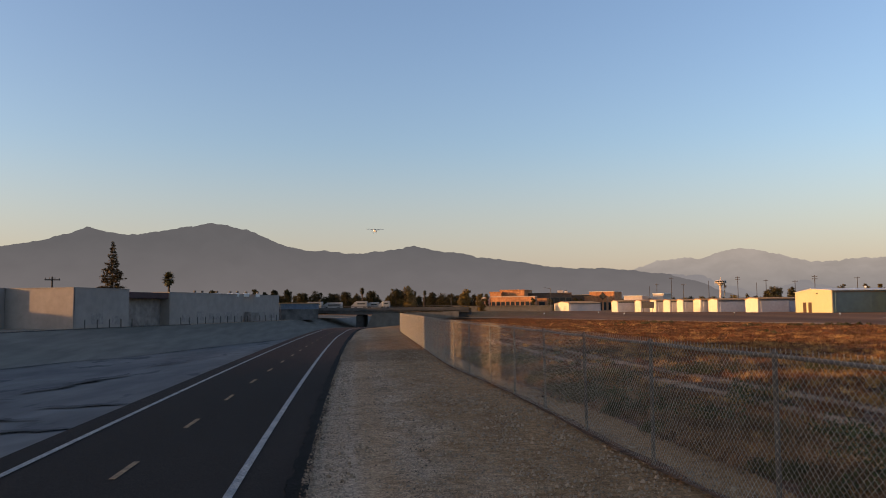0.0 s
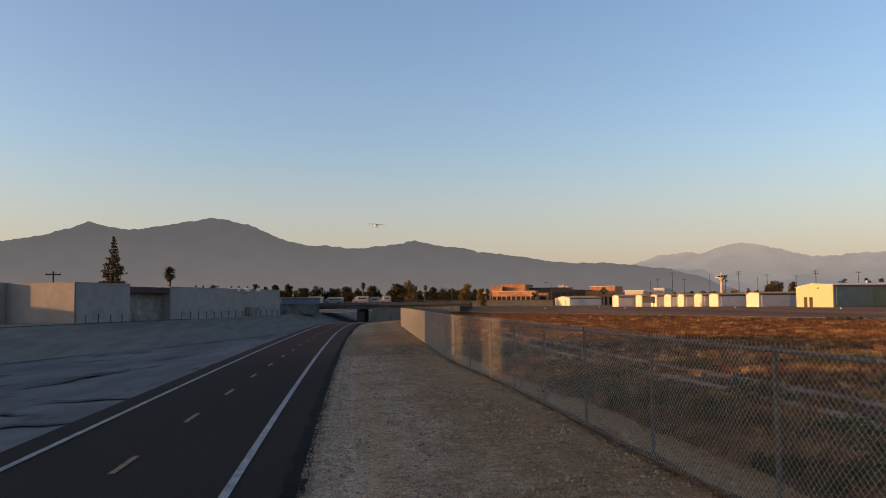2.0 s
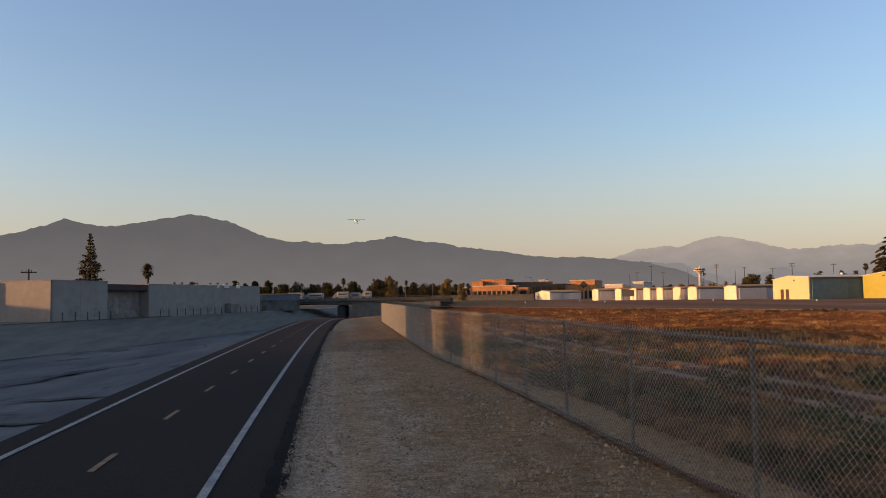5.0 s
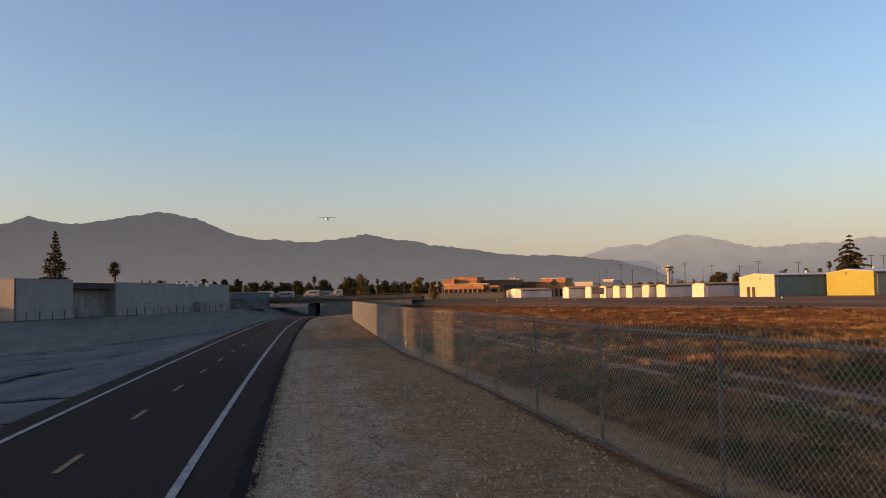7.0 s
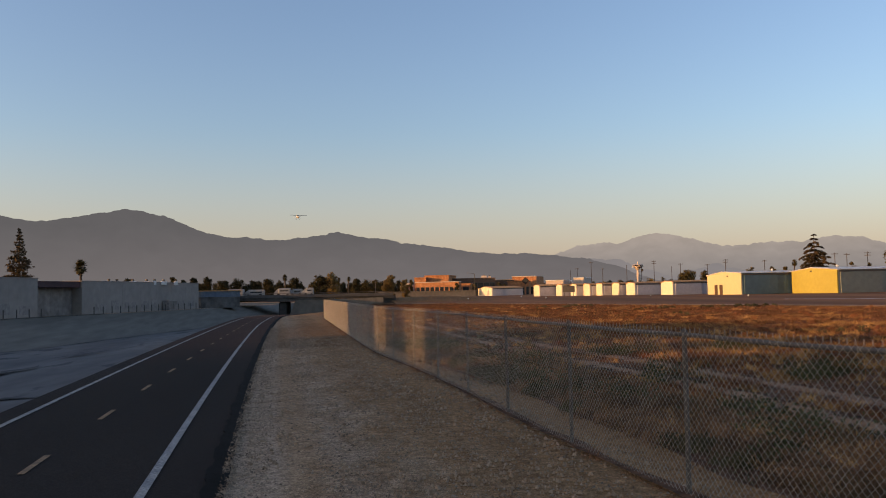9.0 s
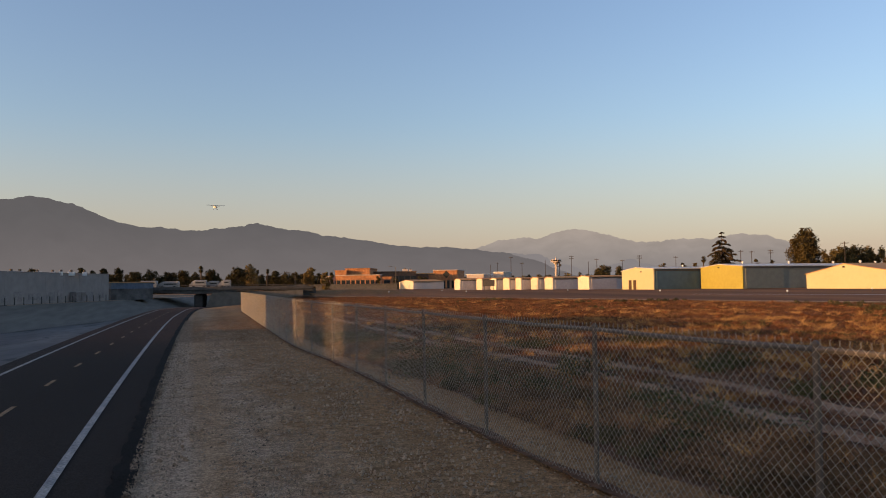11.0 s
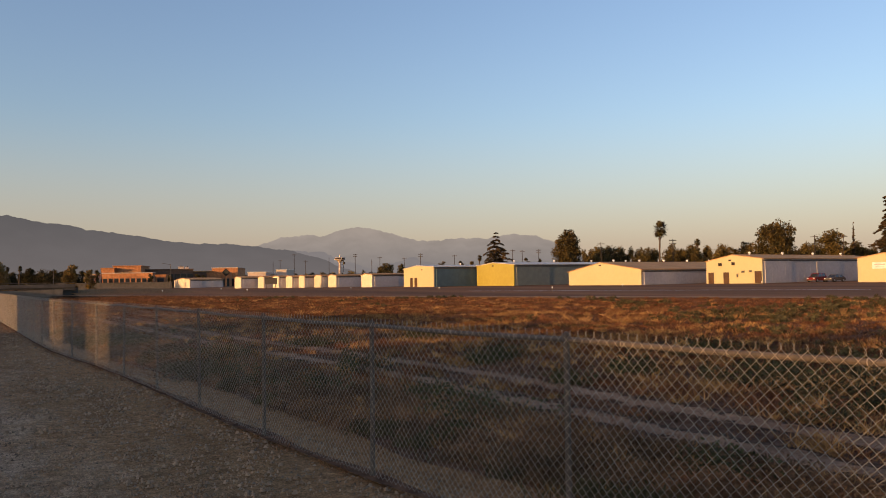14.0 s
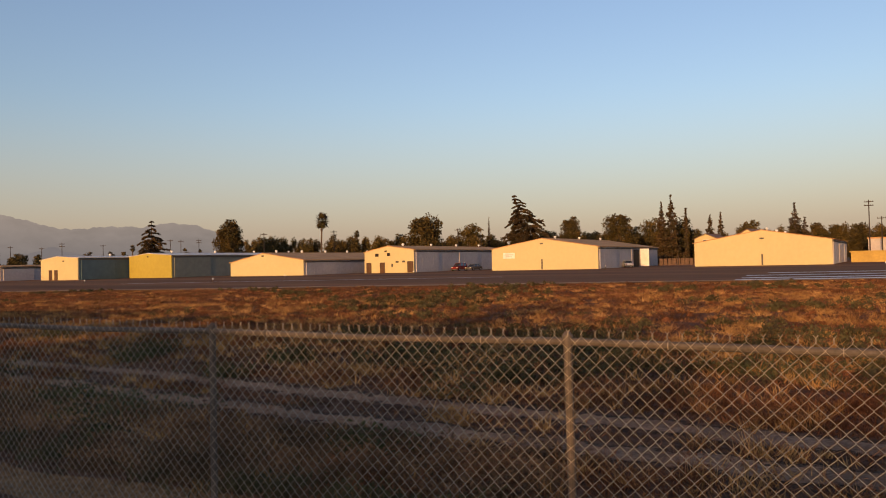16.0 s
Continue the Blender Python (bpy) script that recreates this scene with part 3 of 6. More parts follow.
# Added glowing shell beyond the mountains; it tints the low sky peach.
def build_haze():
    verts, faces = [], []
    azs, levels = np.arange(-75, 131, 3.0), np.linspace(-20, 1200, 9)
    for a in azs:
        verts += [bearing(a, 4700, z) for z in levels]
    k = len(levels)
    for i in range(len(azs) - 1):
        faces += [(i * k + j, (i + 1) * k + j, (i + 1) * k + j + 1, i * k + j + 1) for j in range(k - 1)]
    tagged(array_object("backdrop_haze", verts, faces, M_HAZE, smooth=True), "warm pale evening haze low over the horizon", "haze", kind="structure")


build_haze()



# ---- chain-link fence ----
FENCE_H, BAY, MESH = 1.5, 2.572, 0.072


def fence_points():
    """Post places along the fence, one bay apart."""
    pts = []
    for step, end in ((-0.01, -22), (0.01, 63.5)):
        y = 1.79
        last = Vector((fence_x(y), y, 0))
        side = [last]
        while (y - end) * step < 0:
            y += step
            p = Vector((fence_x(y), y, 0))
            if (p - last).length >= BAY:
                side.append(p)
                last = p
        pts = side[:0:-1] if step < 0 else pts + side
    return pts


def add_wire(verts, faces, pts, r):
    """A thin wire through points."""
    base = len(verts)
    n = len(pts)
    for i, p in enumerate(pts):
        d = (pts[min(i + 1, n - 1)] - pts[max(i - 1, 0)]).normalized()
        s = d.cross(Vector((0.3, 0.9, 0.1))).normalized()
        t = d.cross(s)
        for k in range(4):
            a = 2 * math.pi * k / 4
            verts.append(p + s * (math.cos(a) * r) + t * (math.sin(a) * r))
    for i in range(n - 1):
        for k in range(4):
            a, b = base + i * 4 + k, base + i * 4 + (k + 1) % 4
            faces.append((a, b, b + 4, a + 4))


def chain_link(a, b, near, parent, rnd):
    """One bay of woven wire from post a to post b; near bays are woven, far ones have straight wires."""
    u = (b - a)
    length = u.length
    u.normalize()
    out = Vector((-u.y, u.x, 0))
    verts, faces = [], []
    n = int(length / MESH)
    pitch = length / n
    half = pitch / 2
    rows = int(round((FENCE_H - 0.03) / half))
    lean = [0.006 * math.sin(3 * z) for z in range(rows + 3)]
    if near:
        for k in range(n):
            for side in (0, 1):
                pts = []
                x0 = k * pitch + side * half
                for r in range(rows + 1):
                    x = x0 + (half if ((r + side) % 2) else 0)
                    z = 0.03 + r * half
                    turn = 1 if (r + side) % 2 else -1         # the bend hooks round its neighbour
                    w = 0.012 * math.sin(k * 0.35) * math.sin(r * 0.07)
                    for dz, dw in ((-0.0015, -0.003), (0.0015, 0.003)):
                        pts.append(a + u * min(max(x + turn * 0.001, 0), length) + out * (w + dw * turn) + Vector((0, 0, z + dz)))
                # twisted barb on top
                tip = pts[-1]
                s = 1 if side else -1
                pts += [tip + u * (s * 0.0022) + Vector((0, 0, 0.010)), tip - u * (s * 0.0022) + Vector((0, 0, 0.020)), tip - u * (s * 0.012) + Vector((0, 0, 0.034))]
                add_wire(verts, faces, pts, 0.0015)
    else:
        top = FENCE_H
        for k in range(-rows // 2, n + 1):
            for s in (1, -1):
                x0 = k * pitch if s == 1 else length - k * pitch
                p0, p1 = Vector((x0, 0, 0.03)), Vector((x0 + s * top, 0, 0.03 + top))
                # keep to the bay
                lo, hi = 0.0, 1.0
                for bound in (0.0, length):
                    tt = (bound - p0.x) / (p1.x - p0.x)
                    if (bound == 0.0) == (s == 1):
                        lo = max(lo, tt)
                    else:
                        hi = min(hi, tt)
                if hi - lo < 0.02:
                    continue
                q0, q1 = p0.lerp(p1, lo), p0.lerp(p1, hi)
                add_wire(verts, faces, [a + u * q.x + Vector((0, 0, q.z)) for q in (q0, q1)], 0.0016)
    return array_object("wire_mesh", verts, faces, M_WIRE, parent, smooth=True)


def build_fence():
    rnd = random.Random(5)
    fence = thing("chain_link_fence", (fence_x(0), 0, 0), 0, "galvanised chain-link fence on round posts between verge and field", "fence")
    inv = fence.matrix_world.inverted()
    pts = fence_points()
    made = []
    for i, p in enumerate(pts):
        tilt = Vector((rnd.uniform(-0.012, 0.012), rnd.uniform(-0.012, 0.012), 0))
        bm = tube(p - Vector((0, 0, 0.3)), p + tilt + Vector((0, 0, FENCE_H - 0.01)), 0.0232, sides=12)
        made.append(part("post", bm, M_GALV, fence))
        bm = bmesh.new()
        top = p + tilt + Vector((0, 0, FENCE_H - 0.01))
        add_tube(bm, top - Vector((0, 0, 0.03)), top + Vector((0, 0, 0.015)), 0.031, 0.029, 12)
        add_tube(bm, top + Vector((0, 0, 0.015)), top + Vector((0, 0, 0.035)), 0.026, 0.012, 12)
        made.append(part("post_cap", bm, M_GALV, fence))
        if i + 1 < len(pts):
            q = pts[i + 1]
            bm = bmesh.new()
            z = Vector((0, 0, FENCE_H - 0.03))
            sag = Vector((0, 0, -0.012))
            mid = (p + q) / 2
            add_tube(bm, p + z, mid + z + sag, 0.020, sides=10)
            add_tube(bm, mid + z + sag, q + z, 0.020, sides=10)
            made.append(part("top_rail", bm, M_GALV, fence))
            side = (q - p).normalized()
            off = Vector((side.y, -side.x, 0)) * 0.028
            made.append(chain_link(p - off, q - off, -8 < (p.y + q.y) / 2 < 13, fence, rnd))
            for f in (0.2, 0.5, 0.8) if -6 < p.y < 16 else ():
                c = p.lerp(q, f) + z + (sag * (1 - abs(f - 0.5) * 2))
                made.append(part("tie_wire", tube(c - side * 0.002, c + side * 0.002, 0.0225, sides=10), M_WIRE, fence))
    for o in made:
        o.matrix_parent_inverse = inv


build_fence()


# ---- hangars ----
FACE = 172.0                                   # bearing along the front of every hangar, from its far corner to its near one


def siding(width, height0, height1, peak, mat, parent, m, name="gable_wall", ribs=0.9):
    """A gable wall of upright metal sheets with shallow ribs: heights at the far, near corner and peak (x, z)."""
    prof = [(0, height0), peak, (width, height1)]
    bm = bmesh.new()
    n = max(int(width / ribs), 4)
    edge = []
    for k in range(n + 1):
        x = width * k / n
        for q, w in ((max(x - 0.04, 0), 0.0), (x, -0.012), (min(x + 0.04, width), 0.0)):
            edge.append((q, w))
    xs = sorted(set(edge + [(peak[0], 0.0)]))
    col = []
    for x, w in xs:
        z = np.interp(x, [p[0] for p in prof], [p[1] for p in prof])
        col.append((bm.verts.new((x, w, 0.0)), bm.verts.new((x, w, z)), bm.verts.new((x, 0.25, z)), bm.verts.new((x, 0.25, 0))))
    for a, b in zip(col, col[1:]):
        for k in range(4):
            bm.faces.new((a[k], b[k], b[(k + 1) % 4], a[(k + 1) % 4]))
    bm.faces.new(col[0])
    bm.faces.new(col[-1][::-1])
    bmesh.ops.recalc_face_normals(bm, faces=bm.faces)
    return part(name, bm, mat, parent)


def hangar(az_far, az_near, dist, eave_far, eave_near, ridge, peak_at, length, gable, side, roof, label, doors=(), panels=4, vents=3, trim=M_TRIM, group="hangars beside the runway"):
    """A hangar whose gable stands between two bearings, the far corner at dist; local x along the gable, y to the back."""
    a = bearing(az_far, dist)
    u = Vector((math.sin(radians(FACE)), math.cos(radians(FACE)), 0))
    t = math.tan(radians(az_near))
    w = (t * a.y - a.x) / (u.x - t * u.y)
    h = thing("hangar", (a.x, a.y, 0.08), 90 - FACE, label, "hangar", group)
    peak = (w * peak_at, ridge)
    siding(w, eave_far, eave_near, peak, gable, h, None)
    # long wall on the near side: frame and big sliding leaves
    part("side_wall", box((w - 0.25, 0.25, 0), (w, length, eave_near - 0.02)), side, h)
    lw = (length - 1.2) / panels
    for k in range(panels):
        bm = bmesh.new()
        y0 = 0.7 + k * lw
        off = 0.05 if k % 2 else 0.16
        add_box(bm, (w, y0 + 0.03, 0.05), (w + off, y0 + lw - 0.03, eave_near - 0.45), bevel=0.02)
        for r in range(1, 4):
            yy = y0 + lw * r / 4
            add_box(bm, (w + off, yy - 0.03, 0.1), (w + off + 0.012, yy + 0.03, eave_near - 0.5))
        part("sliding_door", bm, side, h)
    part("door_track", box((w, 0.3, eave_near - 0.42), (w + 0.22, length - 0.2, eave_near - 0.18)), trim, h)
    part("far_wall", box((0, 0.25, 0), (0.25, length, eave_far - 0.02)), side, h)
    bm = prism([(0.01, 0, 0), (w - 0.01, 0, 0), (w - 0.01, 0, eave_near - 0.05), (peak[0], 0, ridge - 0.05), (0.01, 0, eave_far - 0.05)], (0, length - 0.25, 0), (0, length, 0))
    part("back_wall", bm, gable, h)
    # roof: two sloping sheets with a real edge
    for (x0, z0), (x1, z1) in (((-0.35, eave_far - 0.02), peak), (peak, (w + 0.35, eave_near - 0.02))):
        bm = prism([(x0, 0, z0), (x1, 0, z1), (x1, 0, z1 + 0.12), (x0, 0, z0 + 0.12)], (0, -0.12, 0), (0, length + 0.2, 0))
        part("roof_sheet", bm, roof, h)
    bm = prism([(peak[0] - 0.25, 0, ridge + 0.08), (peak[0] + 0.25, 0, ridge + 0.08), (peak[0], 0, ridge + 0.2)], (0, -0.1, 0), (0, length + 0.2, 0))
    part("ridge_cap", bm, roof, h)
    for k in range(vents):
        y = length * (k + 0.5) / vents
        bm = tube((peak[0], y, ridge + 0.1), (peak[0], y, ridge + 0.42), 0.16, sides=10)
        add_tube(bm, (peak[0], y, ridge + 0.38), (peak[0], y, ridge + 0.66), 0.3, 0.22, 10)
        part("roof_vent", bm, M_WHITE, h)
    for x, z0, dw, dh, mat, nm in doors:
        x *= w
        f = part(nm, box((x - dw / 2, -0.09, z0), (x + dw / 2, -0.02, z0 + dh), bevel=0.01), mat, h)
        bm = bmesh.new()
        for lo, hi in (((x - dw / 2 - 0.07, z0), (x - dw / 2, z0 + dh + 0.07)), ((x + dw / 2, z0), (x + dw / 2 + 0.07, z0 + dh + 0.07)), ((x - dw / 2, z0 + dh), (x + dw / 2, z0 + dh + 0.07))):
            add_box(bm, (lo[0], -0.1, lo[1]), (hi[0], -0.02, hi[1]))
        part("frame", bm, trim if mat is not M_WHITE else M_WHITE, f)
    return h, w


D = 2.05
hangar(24.37, 26.57, 190, 4.3, 4.6, 5.0, 0.45, 26, M_CREAM, M_TEAL, M_PALEROOF, "cream metal hangar with teal sliding doors and pale roof",
       doors=[(0.27, 0, 0.95, 2.1, M_BROWNDOOR, "door"), (0.42, 0, 0.95, 2.1, M_BROWNDOOR, "door"), (0.62, 3.9, 0.35, 0.2, M_DARK, "wall_lamp")], panels=3, vents=1)
hangar(29.76, 32.49, 186, 4.7, 4.75, 5.3, 0.45, 52, M_YELLOW, M_OLIVE, M_PALEROOF, "yellow metal hangar with teal-grey sliding doors and pale roof",
       doors=[(0.45, 4.5, 0.4, 0.2, M_DARK, "wall_lamp")], panels=5, vents=4)
hangar(36.47, 41.59, 168, 2.75, 2.95, 4.55, 0.46, 40, M_CREAM, M_SIDE, M_ROOF, "low cream metal hangar with grey doors and brown roof",
       doors=[(0.46, 3.9, 0.45, 0.2, M_DARK, "wall_lamp")], panels=4, vents=5)
hangar(46.02, 49.64, 163, 4.3, 4.6, 5.45, 0.48, 46, M_CREAM, M_SIDE, M_ROOF, "cream metal hangar with brown doors and small windows",
       doors=[(0.09, 0, 1.1, 2.1, M_BROWNDOOR, "door"), (0.37, 0, 1.1, 2.1, M_BROWNDOOR, "door"), (0.93, 0.05, 1.3, 2.2, M_BROWNDOOR, "door"),
              (0.26, 3.4, 0.7, 0.55, M_DARK, "window"), (0.50, 3.5, 0.6, 0.55, M_DARK, "window"), (0.44, 4.3, 0.4, 0.25, M_DARK, "wall_lamp"),
              (0.67, 2.05, 0.5, 0.3, M_TRIM, "vent"), (0.80, 2.1, 0.5, 0.3, M_TRIM, "vent"), (0.57, 1.2, 0.2, 0.6, M_TRIM, "meter_box")], panels=5, vents=4)
h5, w5 = hangar(55.39, 63.10, 158, 4.25, 4.2, 6.1, 0.49, 42, M_CREAM, M_SIDE, M_ROOF, "wide cream metal hangar with a white sign",
       doors=[(0.49, 0.1, 0.14, 1.9, M_TRIM, "meter_box"), (0.49, 5.0, 0.5, 0.2, M_TRIM, "wall_lamp")], panels=4, vents=3)
h6, w6 = hangar(69.75, 78.45, 155, 4.35, 4.4, 6.4, 0.51, 42, M_CREAM, M_SIDE, M_ROOF, "wide cream metal hangar with roof ventilators",
       doors=[(0.51, 0.1, 0.14, 1.9, M_TRIM, "meter_box"), (0.51, 4.8, 0.6, 0.2, M_TRIM, "wall_lamp")], panels=5, vents=3)

# Dark sheet laid on the wall in place of the shaded door gap.
part("door_opening", box((w5 + 0.17, 22.1, 0.05), (w5 + 0.2, 26.4, 3.7)), M_DARK, h5, "dark panel standing for the shaded gap of an open door")
part("open_leaf", box((w5 + 0.2, 27.2, 0.05), (w5 + 2.1, 27.36, 3.9), bevel=0.02), M_WHITE, h5, "white hinged leaf standing open")

# the white sign on the wide hangar
sign = thing("wall_sign", (0, 0, 0), 0, "white sign board with a grey unreadable line", "sign")
sign.matrix_world = h5.matrix_world @ pose(w5 * 0.135 + 0.85, -0.05, 2.35)
part("board", box((-1.3, -0.06, 0), (1.3, 0, 1.15), bevel=0.015), M_WHITE, sign)
part("lettering_bar", box((-0.95, -0.075, 0.66), (0.95, -0.055, 0.82)), M_SIDE, sign)
part("lettering_bar", box((-0.7, -0.075, 0.38), (0.7, -0.055, 0.46)), M_SILVER, sign)

# row of small sheds further along
SHEDS = [(12.22, 12.64, 240), (13.84, 14.25, 236), (14.88, 15.29, 232), (15.79, 16.25, 229), (16.67, 17.13, 226), (17.83, 18.33, 223), (18.83, 19.42, 219), (21.24, 22.03, 203)]
for k, (a0, a1, d) in enumerate(SHEDS):
    hangar(a0, a1, d, 2.95, 3.15 + 0.05 * (k % 3), 3.4, 0.35, 24 if k < 6 else 30, M_SHED, M_SIDE, M_ROOF, "small cream T-hangar with grey side wall",
           panels=4, vents=0, group="row of small hangars")
hangar(8.14, 9.18, 330, 2.9, 3.1, 3.7, 0.5, 13, M_SHED, M_SIDE, M_ROOF, "small pale hangar with grey side", panels=3, vents=0, group="row of small hangars")


# ---- left bank: industrial buildings ----
Q = Vector((-39.9, 84.0, 0.05))
WALL_TURN = 90 - 12.8                           # local x runs along the channel, away from the camera


def warehouse(place, length, depth, height, mats, label, turn=WALL_TURN, piers=6, group="industrial buildings along the channel"):
    """A flat-roofed building: local x along its front, y to its back (left of the front)."""
    b = thing("warehouse", place, turn, label, "building", group)
    front, end = mats
    bm = box((0.02, 0, 0), (length - 0.02, 0.3, height))
    for k in range(piers + 1):
        x = length * k / piers
        add_box(bm, (min(max(x - 0.02, 0.03), length - 0.07), -0.012, 0), (min(max(x + 0.02, 0.07), length - 0.03), 0.0, height - 0.03))
    part("front_wall", bm, front, b)
    part("end_wall", box((0, 0.0, 0), (0.3, depth, height - 0.004), bevel=0.01), end, b)
    part("end_wall", box((length - 0.3, 0.3, 0), (length, depth, height)), end, b)
    part("back_wall", box((0.3, depth - 0.3, 0), (length - 0.3, depth, height)), front, b)
    part("roof", box((0.3, 0.3, height - 0.5), (length - 0.3, depth - 0.3, height - 0.3)), M_ROOF, b)
    bm = bmesh.new()
    add_box(bm, (-0.05, -0.06, height), (length + 0.05, 0.36, height + 0.08))
    add_box(bm, (-0.05, 0.36, height), (0.36, depth, height + 0.08))
    part("parapet_cap", bm, front, b)
    return b


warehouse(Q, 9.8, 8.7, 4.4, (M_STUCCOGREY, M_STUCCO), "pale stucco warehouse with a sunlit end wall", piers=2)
fdir = Vector((math.sin(radians(12.8)), math.cos(radians(12.8)), 0))
back = Vector((-fdir.y, fdir.x, 0))
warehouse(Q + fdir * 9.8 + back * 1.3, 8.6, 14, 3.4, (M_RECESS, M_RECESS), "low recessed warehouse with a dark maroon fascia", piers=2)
# painted-over patches low on the long front
for s, w_, h_, z_, m_ in ((21.5, 2.6, 1.0, 0.3, M_PATCH), (25.2, 1.9, 1.3, 0.35, M_PATCH), (28.6, 3.0, 0.9, 0.5, M_PATCH), (33.0, 2.2, 1.2, 0.3, M_PATCH), (36.0, 1.6, 1.4, 0.4, M_PATCH), (44.0, 2.8, 1.1, 0.3, M_PATCH), (48.2, 2.0, 1.0, 0.4, M_PATCH), (3.0, 2.0, 1.2, 0.4, M_PATCH), (6.6, 1.8, 1.0, 0.3, M_PATCH)):
    pt = thing("paint_patch", Q + fdir * s, WALL_TURN, "painted-over grey patch low on the wall", "paint patch", "painted-over patches")
    part("patch", box((0, -0.02, z_), (w_, 0.002, z_ + h_)), m_, pt)
fascia = thing("fascia_band", Q + fdir * 9.85 + back * 0.12 + Vector((0, 0, 3.4)), WALL_TURN, "dark maroon fascia along a flat roof", "fascia")
part("band", box((0, 0, 0), (8.5, 1.6, 0.75), bevel=0.02), M_MAROON, fascia)
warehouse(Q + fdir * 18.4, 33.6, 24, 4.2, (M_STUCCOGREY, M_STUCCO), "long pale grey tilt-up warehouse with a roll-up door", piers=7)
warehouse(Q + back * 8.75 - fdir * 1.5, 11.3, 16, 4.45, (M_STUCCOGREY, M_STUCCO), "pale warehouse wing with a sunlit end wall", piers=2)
# Unseen blocks, added to cast shade and sun gaps on fence, verge, field.
warehouse((-44.0, -7.8, 0.05), 1.8, 4, 6.2, (M_STUCCOGREY, M_STUCCO), "unseen low grey block shading the near fence foot", turn=90, piers=1)
warehouse((-44.0, -5.95, 0.05), 14.2, 2, 6.65, (M_STUCCOGREY, M_STUCCO), "unseen grey block shading the verge and near fence", turn=90, piers=4)
warehouse((-44.0, 10.95, 0.05), 2.35, 2, 6.65, (M_STUCCOGREY, M_STUCCO), "unseen narrow grey block shading one strip of fence", turn=90, piers=1)
for y0, y1, hh in ((8.3, 10.9, 4.87), (13.35, 15.9, 4.87), (26.6, 63.5, 4.25)):
    warehouse((-44.0, y0, 0.05), y1 - y0, 3.5, hh, (M_STUCCOGREY, M_STUCCO), "unseen low grey block leaving sun on the fence only", turn=90, piers=2)
warehouse((-44.0, 15.95, 0.05), 10.6, 3, 6.65, (M_STUCCOGREY, M_STUCCO), "unseen narrow grey block shading the middle fence", turn=90, piers=3)
warehouse((-44.0, -60.0, 0.05), 52.1, 24, 5.74, (M_STUCCOGREY, M_STUCCO), "unseen low grey block shading the near field", turn=90, piers=8)
warehouse((-78.0, 56.5, 0.05), 26, 20, 5.3, (M_STUCCOGREY, M_STUCCO), "unseen grey block shading the foot of an end wall", turn=90, piers=5)


# Unseen low wall, added to keep stray sun off the channel floor.
for y0, y1 in ((-60, 4), (4.2, 40), (40.2, 66)):
    cw = thing("channel_shade_wall", (-43.3, y0, 0.0), 90, "unseen low grey wall keeping sun off the channel floor", "wall")
    part("wall", box((0, 0, -0.1), (y1 - y0, 0.25, 1.1)), M_STUCCOGREY, cw)
    part("coping", box((-0.02, -0.04, 1.1), (y1 - y0 + 0.02, 0.29, 1.18)), M_STUCCOGREY, cw)


# ---- blue building and bridge ----
bb = thing("blue_building", bearing(-11.75, 141), 90 - 60, "low blue painted building with a faded mural wall", "building")
part("wall", box((0, 0, 0), (7.0, 10, 1.9)), M_MURAL, bb)
part("upper_wall", box((-0.05, -0.05, 1.9), (7.05, 10.05, 2.9)), M_BLUE, bb)
part("roof", box((-0.25, -0.25, 2.9), (7.25, 10.25, 3.05)), M_ROOF, bb)

M_BRIDGE = material("bridge_concrete", (0.098, 0.088, 0.080), 0.9, other=(0.070, 0.064, 0.059), scale=0.3, fine=2, amount=0.2)
bridge = thing("road_bridge", (-30.0, 150.0, 0), 0, "low grey concrete road bridge over the channel", "bridge")
bm = bmesh.new()
n = 24
prof_top, prof_bot = [], []
for k in range(n + 1):
    x = -2 + 37.0 * k / n
    prof_top.append((x, 0, 1.45))
    prof_bot.append((x, 0, 1.24 - 0.5 * (abs(math.cos(math.pi * (x - 13.9) / 26.0)) ** 3)))
part("deck", prism(prof_bot + prof_top[::-1], (0, 0, 0), (0, 10, 0)), M_BRIDGE, bridge)
part("parapet", box((-2, -0.25, 1.45), (35, 0.05, 2.08), bevel=0.03), M_BRIDGE, bridge)
part("parapet", box((-2, 9.95, 1.45), (35, 10.25, 1.75), bevel=0.02), M_BRIDGE, bridge)
part("pier", box((13.1, 1.0, -3.0), (14.7, 9, 0.7), bevel=0.25), M_BRIDGE, bridge)
part("abutment", box((-2.4, 0.0, -3.0), (0.5, 13, 1.4)), M_BRIDGE, bridge)
part("slope_paving", prism([(14.9, 0, -3.0), (33, 0, -3.0), (33, 0, 1.2), (16.6, 0, 0.9)], (0, -2.0, 0), (0, 9.5, 0)), M_CONCRETE, bridge)
part("abutment", box((32, 0.5, -3.0), (35.5, 12.5, 1.4)), M_BRIDGE, bridge)
for k in range(13):
    part("rail_post", box((-1.6 + k * 2.9, -0.12, 2.08), (-1.5 + k * 2.9, -0.02, 2.3)), M_GALV, bridge)
part("handrail", tube((-2, -0.07, 2.3), (35, -0.07, 2.3), 0.04), M_GALV, bridge)


